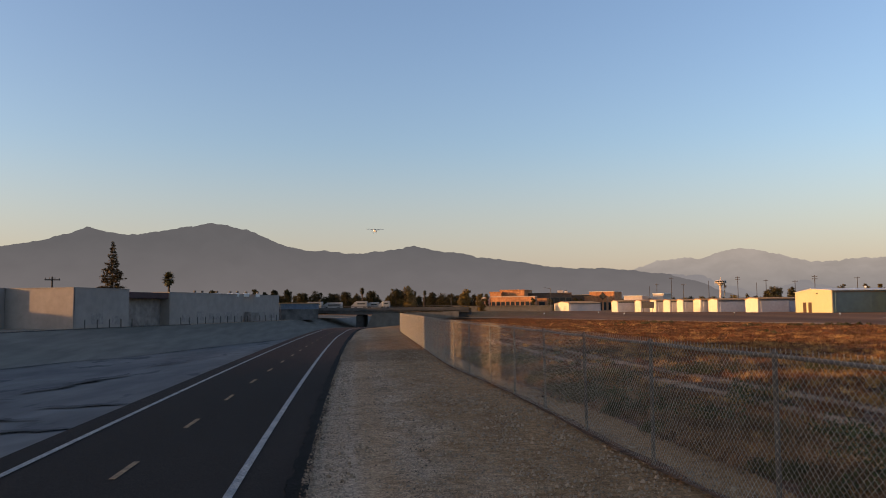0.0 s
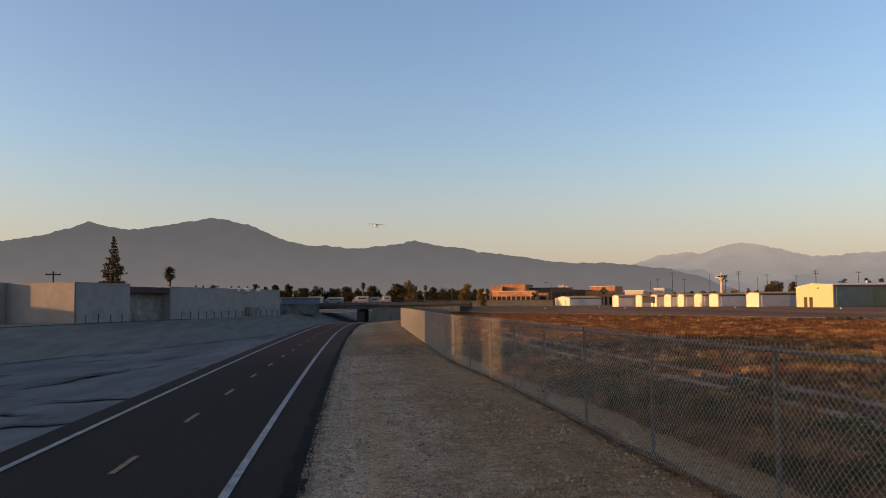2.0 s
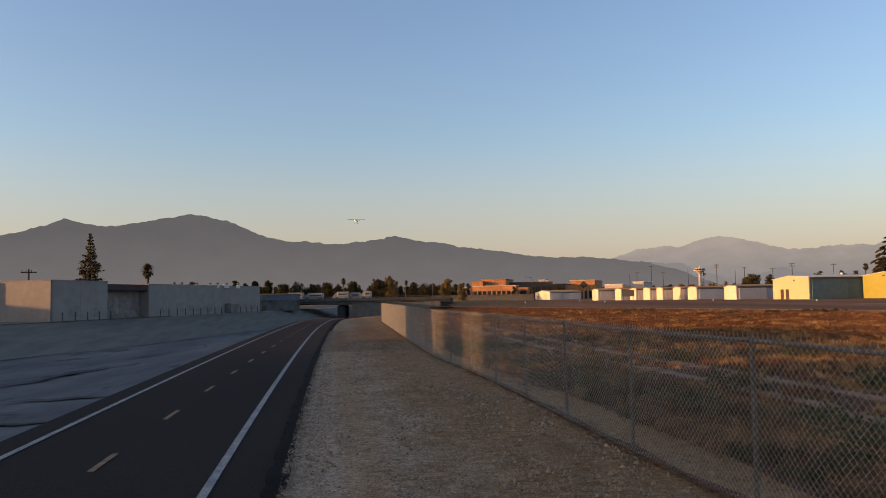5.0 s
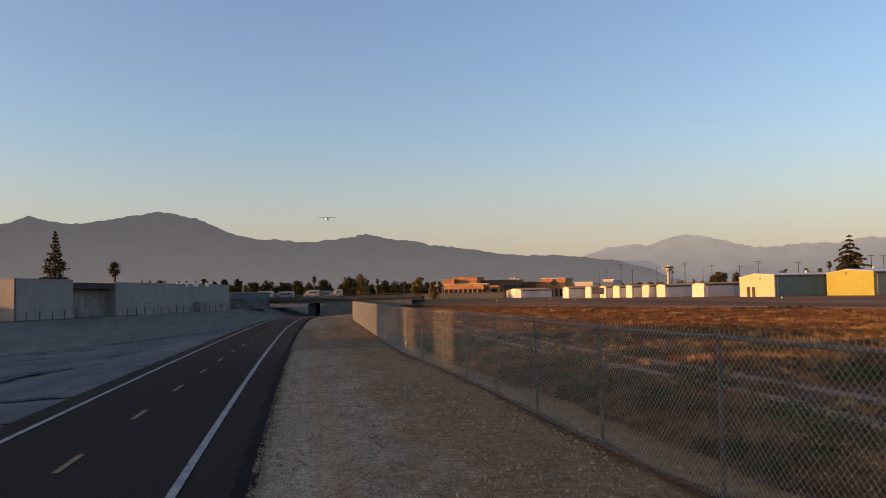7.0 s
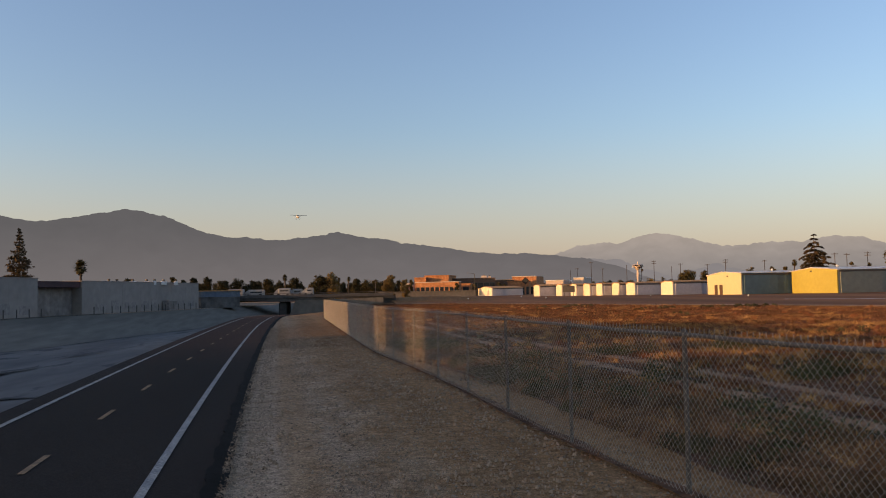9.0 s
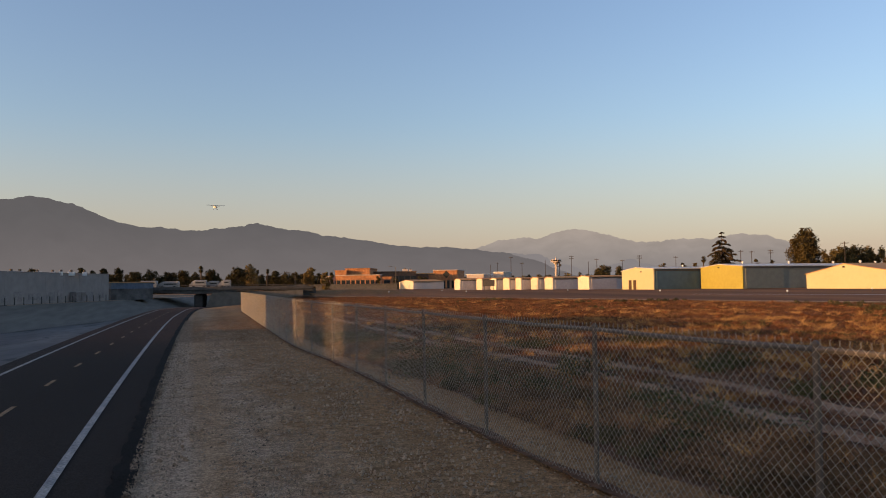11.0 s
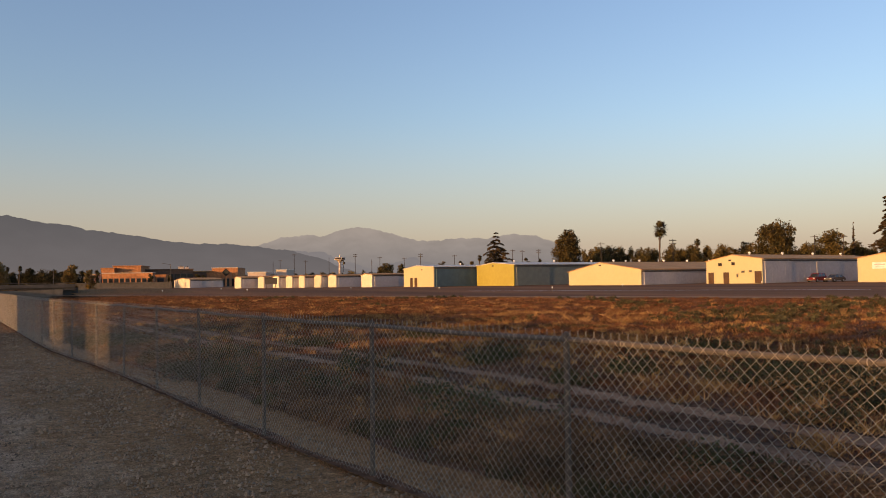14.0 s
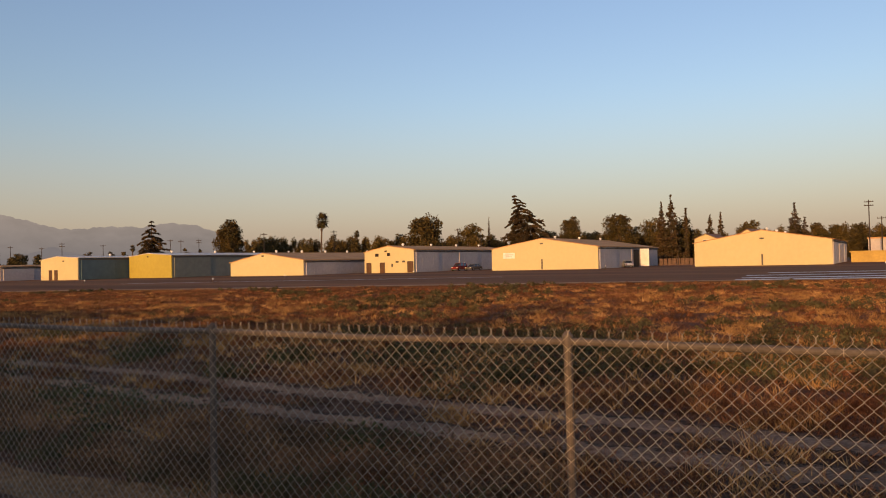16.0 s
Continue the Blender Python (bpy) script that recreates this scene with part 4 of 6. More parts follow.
# levee beyond the end of the fence
def build_levee():
    verts, faces = [], []
    for i in range(41):
        u = i / 40
        base = Vector((3.0 + 34 * u, 154 + 12 * u, 0))
        n_ = Vector((-0.33, 0.94, 0))
        h = 1.2 * math.sin(math.pi * min(u * 1.15 + 0.18, 1.0)) ** 0.7
        for j, (o, z) in enumerate(((-9, 0.0), (-6.5, 0.25), (-3, 0.8), (0, 1.0), (3, 1.0), (8, 0.0))):
            p = base + n_ * (o + 0.6 * noise.noise(Vector((u * 9, j, 0))))
            verts.append((p.x, p.y, -0.05 + z * h * (1 + 0.15 * noise.noise(Vector((u * 14, j * 2, 5))))))
    for i in range(40):
        for j in range(5):
            a_, b_ = i * 6 + j, (i + 1) * 6 + j
            faces.append((a_, b_, b_ + 1, a_ + 1))
    tagged(array_object("levee", verts, faces, M_DIRT, smooth=True), "low grey earth levee beside the bridge", "levee", kind="structure")


build_levee()


# ---- trees ----
def leaf_cloud(clumps, count, size, rnd, flat=0.0):
    """Many small leaf sprays in ellipsoid clumps (centre, radii); returns verts and faces."""
    vol = np.array([r[0] * r[1] * r[2] for _, r in clumps]) ** 0.7
    pick = rnd.choice(len(clumps), count, p=vol / vol.sum())
    c = np.array([list(k) for k, _ in clumps])[pick]
    r = np.array([list(k) for _, k in clumps])[pick]
    d = rnd.normal(size=(count, 3))
    d /= np.linalg.norm(d, axis=1)[:, None]
    p = c + d * r * (rnd.rand(count, 1) ** 0.45) * rnd.uniform(0.75, 1.12, (count, 1))
    a = rnd.normal(size=(count, 3))
    a[:, 2] *= 1 - flat
    a /= np.linalg.norm(a, axis=1)[:, None]
    b = np.cross(a, rnd.normal(size=(count, 3)) * np.array([1, 1, 1 - flat]))
    b /= np.linalg.norm(b, axis=1)[:, None]
    s = size * rnd.uniform(0.5, 1.3, (count, 1))
    quad = np.stack([p - a * s, p - b * s * 0.45, p + a * s, p + b * s * 0.45], 1).reshape(-1, 3)
    faces = np.arange(count * 4).reshape(-1, 4)
    return quad, faces


def trunk_mesh(path, r0, r1, limbs=()):
    bm = bmesh.new()
    n = len(path) - 1
    for k in range(n):
        add_tube(bm, path[k], path[k + 1], r0 + (r1 - r0) * k / n, r0 + (r1 - r0) * (k + 1) / n, 8)
    for a, b, ra in limbs:
        add_tube(bm, a, b, ra, ra * 0.35, 5)
    return bm


def broadleaf(az, dist, height, width, seed, leaf=M_LEAF, low=0.12, label="dark green broadleaf tree with an uneven crown", count=1500, lumps=11, z=0.0):
    rnd = np.random.RandomState(seed)
    t = thing("tree", bearing(az, dist, z), -az, label, "tree")
    limbs, clumps = [], []
    fork = height * (low + 0.15)
    for k in range(lumps):
        a = 2.4 * k + rnd.rand()
        u = (k + 0.6) / lumps
        rad = width * 0.5 * (0.72 * math.sin(math.pi * min(0.18 + 0.8 * u, 0.97)) ** 0.7) * rnd.uniform(0.45, 0.95)
        c = Vector((math.cos(a) * rad, math.sin(a) * rad, height * (low + (0.88 - low) * u)))
        s = width * rnd.uniform(0.17, 0.29)
        clumps.append((c, (s, s, s * rnd.uniform(0.7, 1.1))))
        limbs.append((Vector((0, 0, fork * rnd.uniform(0.7, 1.1))), c, width * 0.018))
    part("trunk", trunk_mesh([Vector((0, 0, -0.2)), Vector((0.1, 0, fork)), Vector((rnd.uniform(-.3, .3), 0.1, height * 0.7))], width * 0.045, width * 0.012, limbs), M_BARK, t)
    for c, r in list(clumps):                      # small outlying sprays break the outline
        for _ in range(2):
            d = Vector(rnd.normal(size=3)).normalized()
            clumps.append((c + Vector((d.x * r[0], d.y * r[1], abs(d.z) * r[2])) * 0.95, (r[0] * 0.38, r[1] * 0.38, r[2] * 0.34)))
    v, f = leaf_cloud(clumps, int(count * 5), 0.20 + 0.012 * width, rnd)
    array_object("crown", v, f, leaf, t)
    return t


def cedar(az, dist, height, width, seed, lean=0.0, label="dark layered cedar with flat spreading branches", count=1900, layers=15, z=0.0, skew=0.0):
    """Flat fans of needles in tiers, drooping at the tips, on a stem that may lean; skew lengthens the branches of one side."""
    rnd = np.random.RandomState(seed)
    t = thing("tree", bearing(az, dist, z), -az, label, "tree")
    limbs, quads = [], []
    for k in range(layers):
        u = k / (layers - 1)
        n = 7 if u < 0.75 else 4
        for j in range(n):
            a = j * 2 * math.pi / n + k * 1.9 + rnd.rand() * 0.8
            reach = (width * 0.60 * (1 - u) ** 0.9 + 0.5) * rnd.uniform(0.5, 1.1) * (1 + skew * math.cos(a))
            stem = Vector((lean * u * u, 0, height * (0.12 + 0.87 * u + rnd.uniform(-0.05, 0.05) * (1.1 - u))))
            d = Vector((math.cos(a), math.sin(a), 0))
            side = Vector((-d.y, d.x, 0))
            lift, droop = reach * rnd.uniform(-0.02, 0.2), reach * rnd.uniform(0.2, 0.5)
            bend = lambda s: stem + d * (reach * s) + Vector((0, 0, lift * s - droop * s * s))
            limbs += [(bend(0), bend(0.5), 0.09), (bend(0.5), bend(0.95), 0.05)]
            m = int(count * 0.085 * (0.35 + reach / (width * 0.5)))
            s_ = 0.12 + 0.9 * rnd.rand(m) ** 0.8
            across = rnd.uniform(-1, 1, m) * reach * 0.24 * (1.1 - 0.75 * s_)
            for q in range(m):
                c = bend(s_[q]) + side * across[q] + Vector((0, 0, -abs(across[q]) * 0.25 + rnd.normal() * 0.012 * height * (1.2 - u)))
                tilt = (d * rnd.uniform(0.5, 1.2) + side * rnd.uniform(-0.8, 0.8) + Vector((0, 0, rnd.uniform(-0.6, 0.2)))).normalized() * rnd.uniform(0.22, 0.5)
                wide_ = tilt.cross(Vector(rnd.normal(size=3))).normalized() * rnd.uniform(0.08, 0.17)
                quads += [c - tilt, c - wide_, c + tilt, c + wide_]
    part("trunk", trunk_mesh([Vector((0, 0, -0.2)), Vector((lean * 0.25, 0, height * 0.5)), Vector((lean, 0, height))], height * 0.022, 0.05, limbs), M_BARK, t)
    array_object("crown", quads, np.arange(len(quads)).reshape(-1, 4), M_CONIFER, t)
    return t


def spire(az, dist, height, width, seed, label="tall narrow dark conifer behind the hangars", count=700, low=0.08, z=0.0, power=0.8, size=0.3):
    rnd = np.random.RandomState(seed)
    t = thing("tree", bearing(az, dist, z), -az, label, "tree")
    clumps, limbs = [], []
    n = 26
    for k in range(n):
        u = k / (n - 1)
        zc = height * (low + (1 - low) * u * 0.97)
        reach = width * 0.5 * max((1 - u), 0.04) ** power * rnd.uniform(0.55, 1.15)
        for j in range(3):
            a = 2.4 * (3 * k + j) + rnd.rand()
            d = Vector((math.cos(a), math.sin(a), 0)) * reach
            clumps.append((Vector((0, 0, zc)) + d * 0.55, (reach * 0.42 + 0.08, reach * 0.42 + 0.08, height * 0.022)))
            limbs.append((Vector((0, 0, zc)), Vector((0, 0, zc - 0.02 * height)) + d, 0.05))
    part("trunk", trunk_mesh([Vector((0, 0, -0.2)), Vector((0, 0, height * 0.98))], height * 0.018, 0.03, limbs), M_BARK, t)
    v, f = leaf_cloud(clumps, int(count * 3.6), size, rnd, 0.2)
    array_object("crown", v, f, M_CONIFER, t)
    return t


def palm(az, dist, height, radius, seed, label="tall fan palm with a slim trunk", z=0.0):
    rnd = np.random.RandomState(seed)
    t = thing("palm_tree", bearing(az, dist, z), -az, label, "palm tree")
    bend = rnd.uniform(-0.4, 0.4)
    top = Vector((bend, 0, height - radius))
    part("trunk", trunk_mesh([Vector((0, 0, -0.2)), Vector((bend * 0.3, 0, height * 0.5)), top], 0.24, 0.17), M_BARK, t)
    verts, faces = [], []
    for k in range(120):
        a = rnd.rand() * 2 * math.pi
        el = rnd.uniform(-1.1, 1.4)
        d = Vector((math.cos(a) * math.cos(el), math.sin(a) * math.cos(el), math.sin(el)))
        side = d.cross(Vector((0, 0, 1))).normalized()
        up = side.cross(d)
        length = radius * rnd.uniform(0.85, 1.12)
        for s in range(-4, 5):
            tip = top + d * length * (1 - 0.035 * s * s) + side * (0.09 * s * length) - Vector((0, 0, 0.08 * length * (abs(s) / 4 + 0.4)))
            mid = top + d * length * 0.45
            b = len(verts)
            verts += [mid - side * 0.09 * radius, mid + side * 0.09 * radius, tip]
            faces.append((b, b + 1, b + 2))
        b = len(verts)
        verts += [top - side * 0.02, top + side * 0.02, mid + up * 0.03, mid - up * 0.03]
        faces.append((b, b + 1, b + 2))
    array_object("crown", verts, faces, M_PALMLEAF, t)
    v, f = leaf_cloud([(top - Vector((0, 0, radius * 0.55)), (radius * 0.34, radius * 0.34, radius * 0.6))], 90, 0.3, rnd)
    array_object("dead_fronds", v, f, M_BARK, t)
    return t


def rise(dist, el):
    """The height above the plain of what stands at that distance and el degrees above the eye."""
    return 1.92 + dist * math.tan(radians(el))


def wide(dist, deg):
    return dist * radians(deg)


# behind the hangars
cedar(31.2, 235, rise(235, 3.34), wide(235, 3.2), 1, count=1500, layers=14)
broadleaf(36.5, 220, rise(220, 3.59), wide(220, 2.75), 2, count=2600, lumps=16, low=0.04, label="large dense dark tree with a pointed crown")
broadleaf(39.3, 235, rise(235, 1.98), wide(235, 3.3), 3, count=1600, low=0.02, label="low spreading dark green tree")
palm(42.86, 205, rise(205, 3.92), wide(205, 0.66), 4)
palm(45.5, 260, rise(260, 2.55), wide(260, 0.3), 5)
broadleaf(50.5, 215, rise(215, 3.5), wide(215, 3.7), 6, count=2600, lumps=15, low=0.1, label="broad eucalyptus with a full green crown")
broadleaf(53.8, 225, rise(225, 2.8), wide(225, 2.6), 7, count=1300, low=0.05)
spire(55.2, 230, rise(230, 3.3), wide(230, 0.55), 8, label="thin sparse young conifer", count=170)
cedar(58.1, 215, rise(215, 4.82), wide(215, 5.4), 9, lean=-3.8, count=2400, layers=21, skew=0.2, label="tall dark cedar with flat layered branches")
broadleaf(61.2, 222, rise(222, 3.15), wide(222, 2.3), 10, count=1500, low=0.08, label="olive green tree with an upright crown")
broadleaf(64.6, 212, rise(212, 3.3), wide(212, 2.9), 11, count=2000, low=0.06)
spire(67.55, 218, rise(218, 4.0), wide(218, 1.7), 12, count=1100, power=0.9)
spire(68.2, 215, rise(215, 4.48), wide(215, 2.3), 13, count=1500, power=0.9)
spire(69.2, 216, rise(216, 3.5), wide(216, 0.36), 14, label="slim dark pencil cypress tree", count=500, power=0.35, low=0.02)
spire(70.8, 225, rise(225, 2.95), wide(225, 1.5), 15, count=700)
spire(71.5, 225, rise(225, 3.1), wide(225, 1.3), 16, count=600)
broadleaf(73.3, 230, rise(230, 2.35), wide(230, 2.6), 17, count=1300, low=0.02, label="low round dark tree beside a house")
spire(76.2, 215, rise(215, 3.55), wide(215, 2.1), 18, count=800, label="sparse tall conifer behind a hangar")
spire(76.8, 222, rise(222, 2.55), wide(222, 1.6), 19, count=450)
for k, (az, el, w) in enumerate(((66.9, 2.75, 3.4), (68.9, 2.55, 3.0), (65.6, 1.9, 2.0), (78.6, 2.0, 1.9), (77.6, 2.15, 1.7), (80.2, 1.6, 2.0), (82.3, 1.9, 2.4))):
    broadleaf(az, 226, rise(226, el), wide(226, w), 30 + k, count=1200, low=0.02, lumps=13, label="dark bushy tree behind the hangars")
for k, (az, el, w) in enumerate(((47.0, 1.95, 2.4), (48.6, 2.2, 2.0), (45.2, 1.9, 2.2), (43.6, 1.75, 2.6), (41.8, 1.8, 1.9), (59.4, 2.2, 1.8), (62.8, 2.2, 1.7))):
    broadleaf(az, 240, rise(240, el), wide(240, w), 40 + k, count=800, low=0.02, lumps=9, label="dark green tree in the row behind the hangars")
# over the small hangars
for k, (az, el, w) in enumerate(((23.2, 1.3, 1.1), (24.2, 1.2, 0.8), (27.2, 1.25, 1.2), (28.6, 1.45, 0.7), (29.4, 1.4, 0.5), (33.4, 1.65, 0.6), (34.4, 1.5, 0.9), (26.3, 1.0, 0.9))):
    broadleaf(az, 300, rise(300, el), wide(300, w), 60 + k, count=420, low=0.05, lumps=7, label="distant dark green tree behind sheds")
palm(29.9, 300, rise(300, 1.75), wide(300, 0.25), 70, "distant slim fan palm above roofs")
palm(41.0, 260, rise(260, 1.9), wide(260, 0.3), 71, "distant slim fan palm above roofs")
# left bank and beyond the bridge
M_GOLDLEAF = material("golden_leaves", (0.22, 0.13, 0.035), 0.7, other=(0.12, 0.09, 0.03), scale=0.5, fine=2, amount=0.4, spread=0.4, spec=0.2)
spire(-23.05, 122, rise(122, 4.75), wide(122, 3.2), 80, label="dark pointed spruce behind a warehouse", count=1350, low=0.08, power=0.85, size=0.2)
palm(-19.4, 150, rise(150, 2.75), wide(150, 0.56), 81, "fan palm behind the warehouse roof")
for k, (az, el, w, d) in enumerate(((-16.5, 1.5, 0.85, 190), (-13.6, 1.6, 0.5, 200), (-12.2, 1.5, 0.6, 210), (-11.3, 1.48, 0.7, 220), (-12.9, 1.4, 0.5, 200), (-10.2, 1.2, 1.0, 260), (-9.2, 1.15, 1.5, 260),
                                    (-8.1, 1.05, 1.0, 260), (-7.1, 1.3, 0.95, 240), (-5.2, 1.22, 1.2, 250), (-3.4, 1.45, 1.25, 215), (-2.5, 1.55, 1.1, 235), (-0.8, 1.2, 0.7, 260), (0.1, 0.9, 1.4, 275), (-6.3, 1.1, 0.8, 280))):
    broadleaf(az, d, rise(d, el), wide(d, w * 1.35), 90 + k, M_GOLDLEAF if k == 11 else M_DARKLEAF, count=760, low=0.03, lumps=15, label="dark tree beyond the channel bridge")
broadleaf(1.6, 230, rise(230, 1.3), wide(230, 1.2), 110, M_GOLDLEAF, 0.03, "golden green tree near the levee", 700, 9)
broadleaf(2.8, 250, rise(250, 1.05), wide(250, 0.9), 111, M_GOLDLEAF, 0.03, "golden green tree near the levee", 500, 8)
palm(-5.9, 230, rise(230, 1.55), wide(230, 0.27), 112, "distant slim fan palm above roofs")
palm(-1.4, 300, rise(300, 1.3), wide(300, 0.2), 113, "distant slim fan palm above roofs")
palm(-2.0, 300, rise(300, 1.25), wide(300, 0.18), 114, "distant slim fan palm above roofs")


def far_trees(name, az0, az1, dist, el0, el1, seed, per_degree, label, leaf=M_LEAF):
    """A far belt of trees that nobody could count: clumps of leaves of uneven height along a bearing range."""
    rnd = np.random.RandomState(seed)
    clumps = []
    a = az0
    while a < az1:
        h = rise(dist, rnd.uniform(el0, el1))
        w = rnd.uniform(2.5, 6.0) * dist / 300
        c = bearing(a, dist * rnd.uniform(0.95, 1.08))
        for j in range(4):
            clumps.append((c + Vector((rnd.uniform(-.5, .5) * w, rnd.uniform(-.5, .5) * w, h * (0.2 + 0.17 * j))), (w * 0.5 * (1 - 0.16 * j), w * 0.5, h * 0.2)))
        a += math.degrees(w / dist) * rnd.uniform(0.25, 0.7)
    v, f = leaf_cloud(clumps, int((az1 - az0) * per_degree), 0.36 * dist / 300, rnd)
    tagged(array_object(name, v, f, leaf), label, "trees", kind="stuff")


far_trees("far_trees", -36, 2, 320, 0.8, 1.25, 201, 3600, "far dark tree belt along the town's edge", M_DARKLEAF)
far_trees("far_trees", -6, 40, 480, 0.45, 0.85, 202, 1600, "far dark tree belt behind the small hangars")
far_trees("middle_trees", 22.6, 31.5, 310, 0.8, 1.25, 204, 3000, "dense dark trees behind the cream hangar", M_DARKLEAF)
far_trees("low_trees", 10.5, 23.5, 430, 0.35, 0.72, 205, 1800, "low dark tree line behind the small sheds", M_DARKLEAF)
far_trees("near_trees", 37.5, 84, 250, 1.75, 2.45, 203, 9000, "dense dark trees and shrubs behind the hangars")


# ---- poles, tower ----
def utility_pole(az, dist, el, label="wooden utility pole with cross arms", arms=1, r=0.14):
    h = rise(dist, el)
    p = thing("utility_pole", bearing(az, dist), -az, label, "utility pole", "utility poles")
    part("pole", tube((0, 0, -0.3), (0, 0, h), r, r * 0.7, 8), M_WOODPOLE, p)
    for k in range(arms):
        part("cross_arm", box((-0.9, -0.07, h - 0.5 - 0.8 * k), (0.9, 0.07, h - 0.35 - 0.8 * k)), M_WOODPOLE, p)
        for x in (-0.8, -0.3, 0.3, 0.8):
            part("insulator", tube((x, 0, h - 0.35 - 0.8 * k), (x, 0, h - 0.12 - 0.8 * k), 0.05, 0.03, 6), M_TRIM, p)
    return p


for az, d, el, arms in ((16.4, 330, 1.98, 1), (18.9, 360, 1.69, 0), (20.8, 330, 1.95, 2), (22.6, 340, 1.7, 1), (25.6, 300, 1.9, 2), (32.4, 290, 2.06, 1), (33.1, 290, 2.0, 1), (34.3, 300, 2.05, 2),
                        (38.8, 215, 2.44, 1), (43.8, 210, 2.55, 2), (52.9, 215, 2.5, 1), (54.6, 216, 2.45, 1), (80.6, 190, 3.43, 2), (81.3, 200, 2.34, 1), (17.2, 380, 1.5, 1), (24.4, 320, 1.6, 1), (28.1, 310, 1.75, 1), (-26.7, 112, 2.3, 1), (14.9, 400, 1.4, 0), (15.4, 400, 1.55, 1), (22.0, 380, 1.5, 0), (36.0, 280, 1.8, 1)):
    utility_pole(az, d, el, arms=arms)


def street_lamp(az, dist, el):
    h = rise(dist, el)
    p = thing("street_lamp", bearing(az, dist), 90 - az, "tall grey lamp post with a short arm", "street lamp")
    part("pole", tube((0, 0, -0.2), (0, 0, h), 0.12, 0.07, 8), M_GALV, p)
    part("arm", tube((0, 0, h - 0.1), (0, 1.8, h + 0.25), 0.05), M_GALV, p)
    part("lamp_head", box((-0.15, 1.6, h + 0.18), (0.15, 2.4, h + 0.32), bevel=0.04), M_GALV, p)


street_lamp(7.9, 260, 1.32)
street_lamp(0.6, 220, 0.95)

tower = thing("control_tower", bearing(19.68, 420), 0, "pale slender airport tower with a disc-shaped cab", "control tower")
tz = lambda el: rise(420, el)
part("shaft", tube((0, 0, 0), (0, 0, tz(1.30)), 0.85, 0.62, 16), M_TOWER, tower)
part("flare", tube((0, 0, tz(1.30)), (0, 0, tz(1.50)), 0.62, 1.9, 20), M_TOWER, tower)
bm = tube((0, 0, tz(1.50)), (0, 0, tz(1.545)), 3.0, 3.05, 20)
part("gallery", bm, M_TOWER, tower)
part("cab", tube((0, 0, tz(1.545)), (0, 0, tz(1.655)), 2.3, 2.75, 12), M_GLASS, tower)
for k in range(12):
    a_ = 2 * math.pi * k / 12
    part("mullion", tube((2.32 * math.cos(a_), 2.32 * math.sin(a_), tz(1.545)), (2.78 * math.cos(a_), 2.78 * math.sin(a_), tz(1.655)), 0.11, sides=5), M_TOWER, tower)
part("roof", tube((0, 0, tz(1.655)), (0, 0, tz(1.70)), 2.95, 2.2, 16), M_TOWER, tower)
part("mast", tube((0, 0, tz(1.70)), (0, 0, tz(1.93)), 0.45, 0.06, 8), M_TOWER, tower)
part("equipment_drum", tube((2.35, 0, tz(1.20)), (2.35, 0, tz(1.36)), 0.6, 0.6, 10), M_TRIM, tower)
part("stair_pole", tube((2.0, 0.2, 0), (2.0, 0.2, tz(1.50)), 0.28, 0.28, 8), M_TOWER, tower)
for k in range(5):
    part("bracket", box((0.5, -0.1, tz(0.2 + 0.24 * k)), (2.0, 0.1, tz(0.22 + 0.24 * k))), M_TRIM, tower)


# ---- far buildings ----
def block(name, az0, az1, dist, el, mat, label, depth=18, roof=M_ROOF, windows=0, turn=0.0, z1=None, category="building", sill=0.35, lintel=0.62, open_part=0.3):
    """A plain flat-roofed building across a range of bearings."""
    mid = (az0 + az1) / 2
    w = 2 * dist * math.tan(radians(az1 - az0) / 2)
    h = z1 if z1 else rise(dist, el)
    b = thing(name, bearing(mid, dist), -mid + turn, label, category)
    part("wall", box((-w / 2, 0, 0), (w / 2, depth, h - 0.3)), mat, b)
    part("roof", box((-w / 2 - 0.25, -0.25, h - 0.3), (w / 2 + 0.25, depth + 0.25, h)), roof, b)
    for k in range(windows):
        x = -w / 2 + w * (k + 0.5) / windows
        ww = w / windows * open_part
        win = part("window", box((x - ww, -0.08, h * sill), (x + ww, 0.02, h * lintel)), M_GLASS, b)
        part("frame", box((x - ww - 0.1, -0.05, h * sill - 0.2), (x + ww + 0.1, 0.01, h * lintel + 0.2)), M_TRIM, win)
    return b


# Window panels double as the dark, shaded openings of arcades and canopy.
block("brick_building", 4.19, 6.0, 345, 1.26, M_BRICK, "orange brick store with a stepped flat parapet", roof=M_BRICK, turn=-12, windows=5, sill=0.05, lintel=0.45, open_part=0.4)
block("brick_building", 3.45, 4.3, 343, 1.12, M_BRICK, "low orange brick wing with dark openings", roof=M_BRICK, turn=-12, windows=4, sill=0.05, lintel=0.45, open_part=0.38)
block("brick_building", 3.5, 6.75, 334, 0.78, M_BRICK, "orange brick arcade with dark bays", roof=M_TOWER, turn=-12, windows=9, sill=0.02, lintel=0.62, open_part=0.34, depth=5)
block("cream_building", 2.2, 3.05, 350, 0.72, M_TOWER, "pale cream two-storey building beside trees", windows=4, turn=-12, sill=0.55, lintel=0.75, roof=M_TOWER)
block("flat_canopy", 6.0, 9.4, 352, 1.0, M_CANOPY, "long dark brown canopy with open bays", roof=M_CANOPY, windows=8, sill=0.02, lintel=0.72, open_part=0.42)
block("brick_building", 6.9, 7.6, 345, 0.62, M_BRICK, "small orange brick kiosk under a canopy", roof=M_BRICK, turn=-12, depth=4, windows=1, sill=0.25, lintel=0.7)
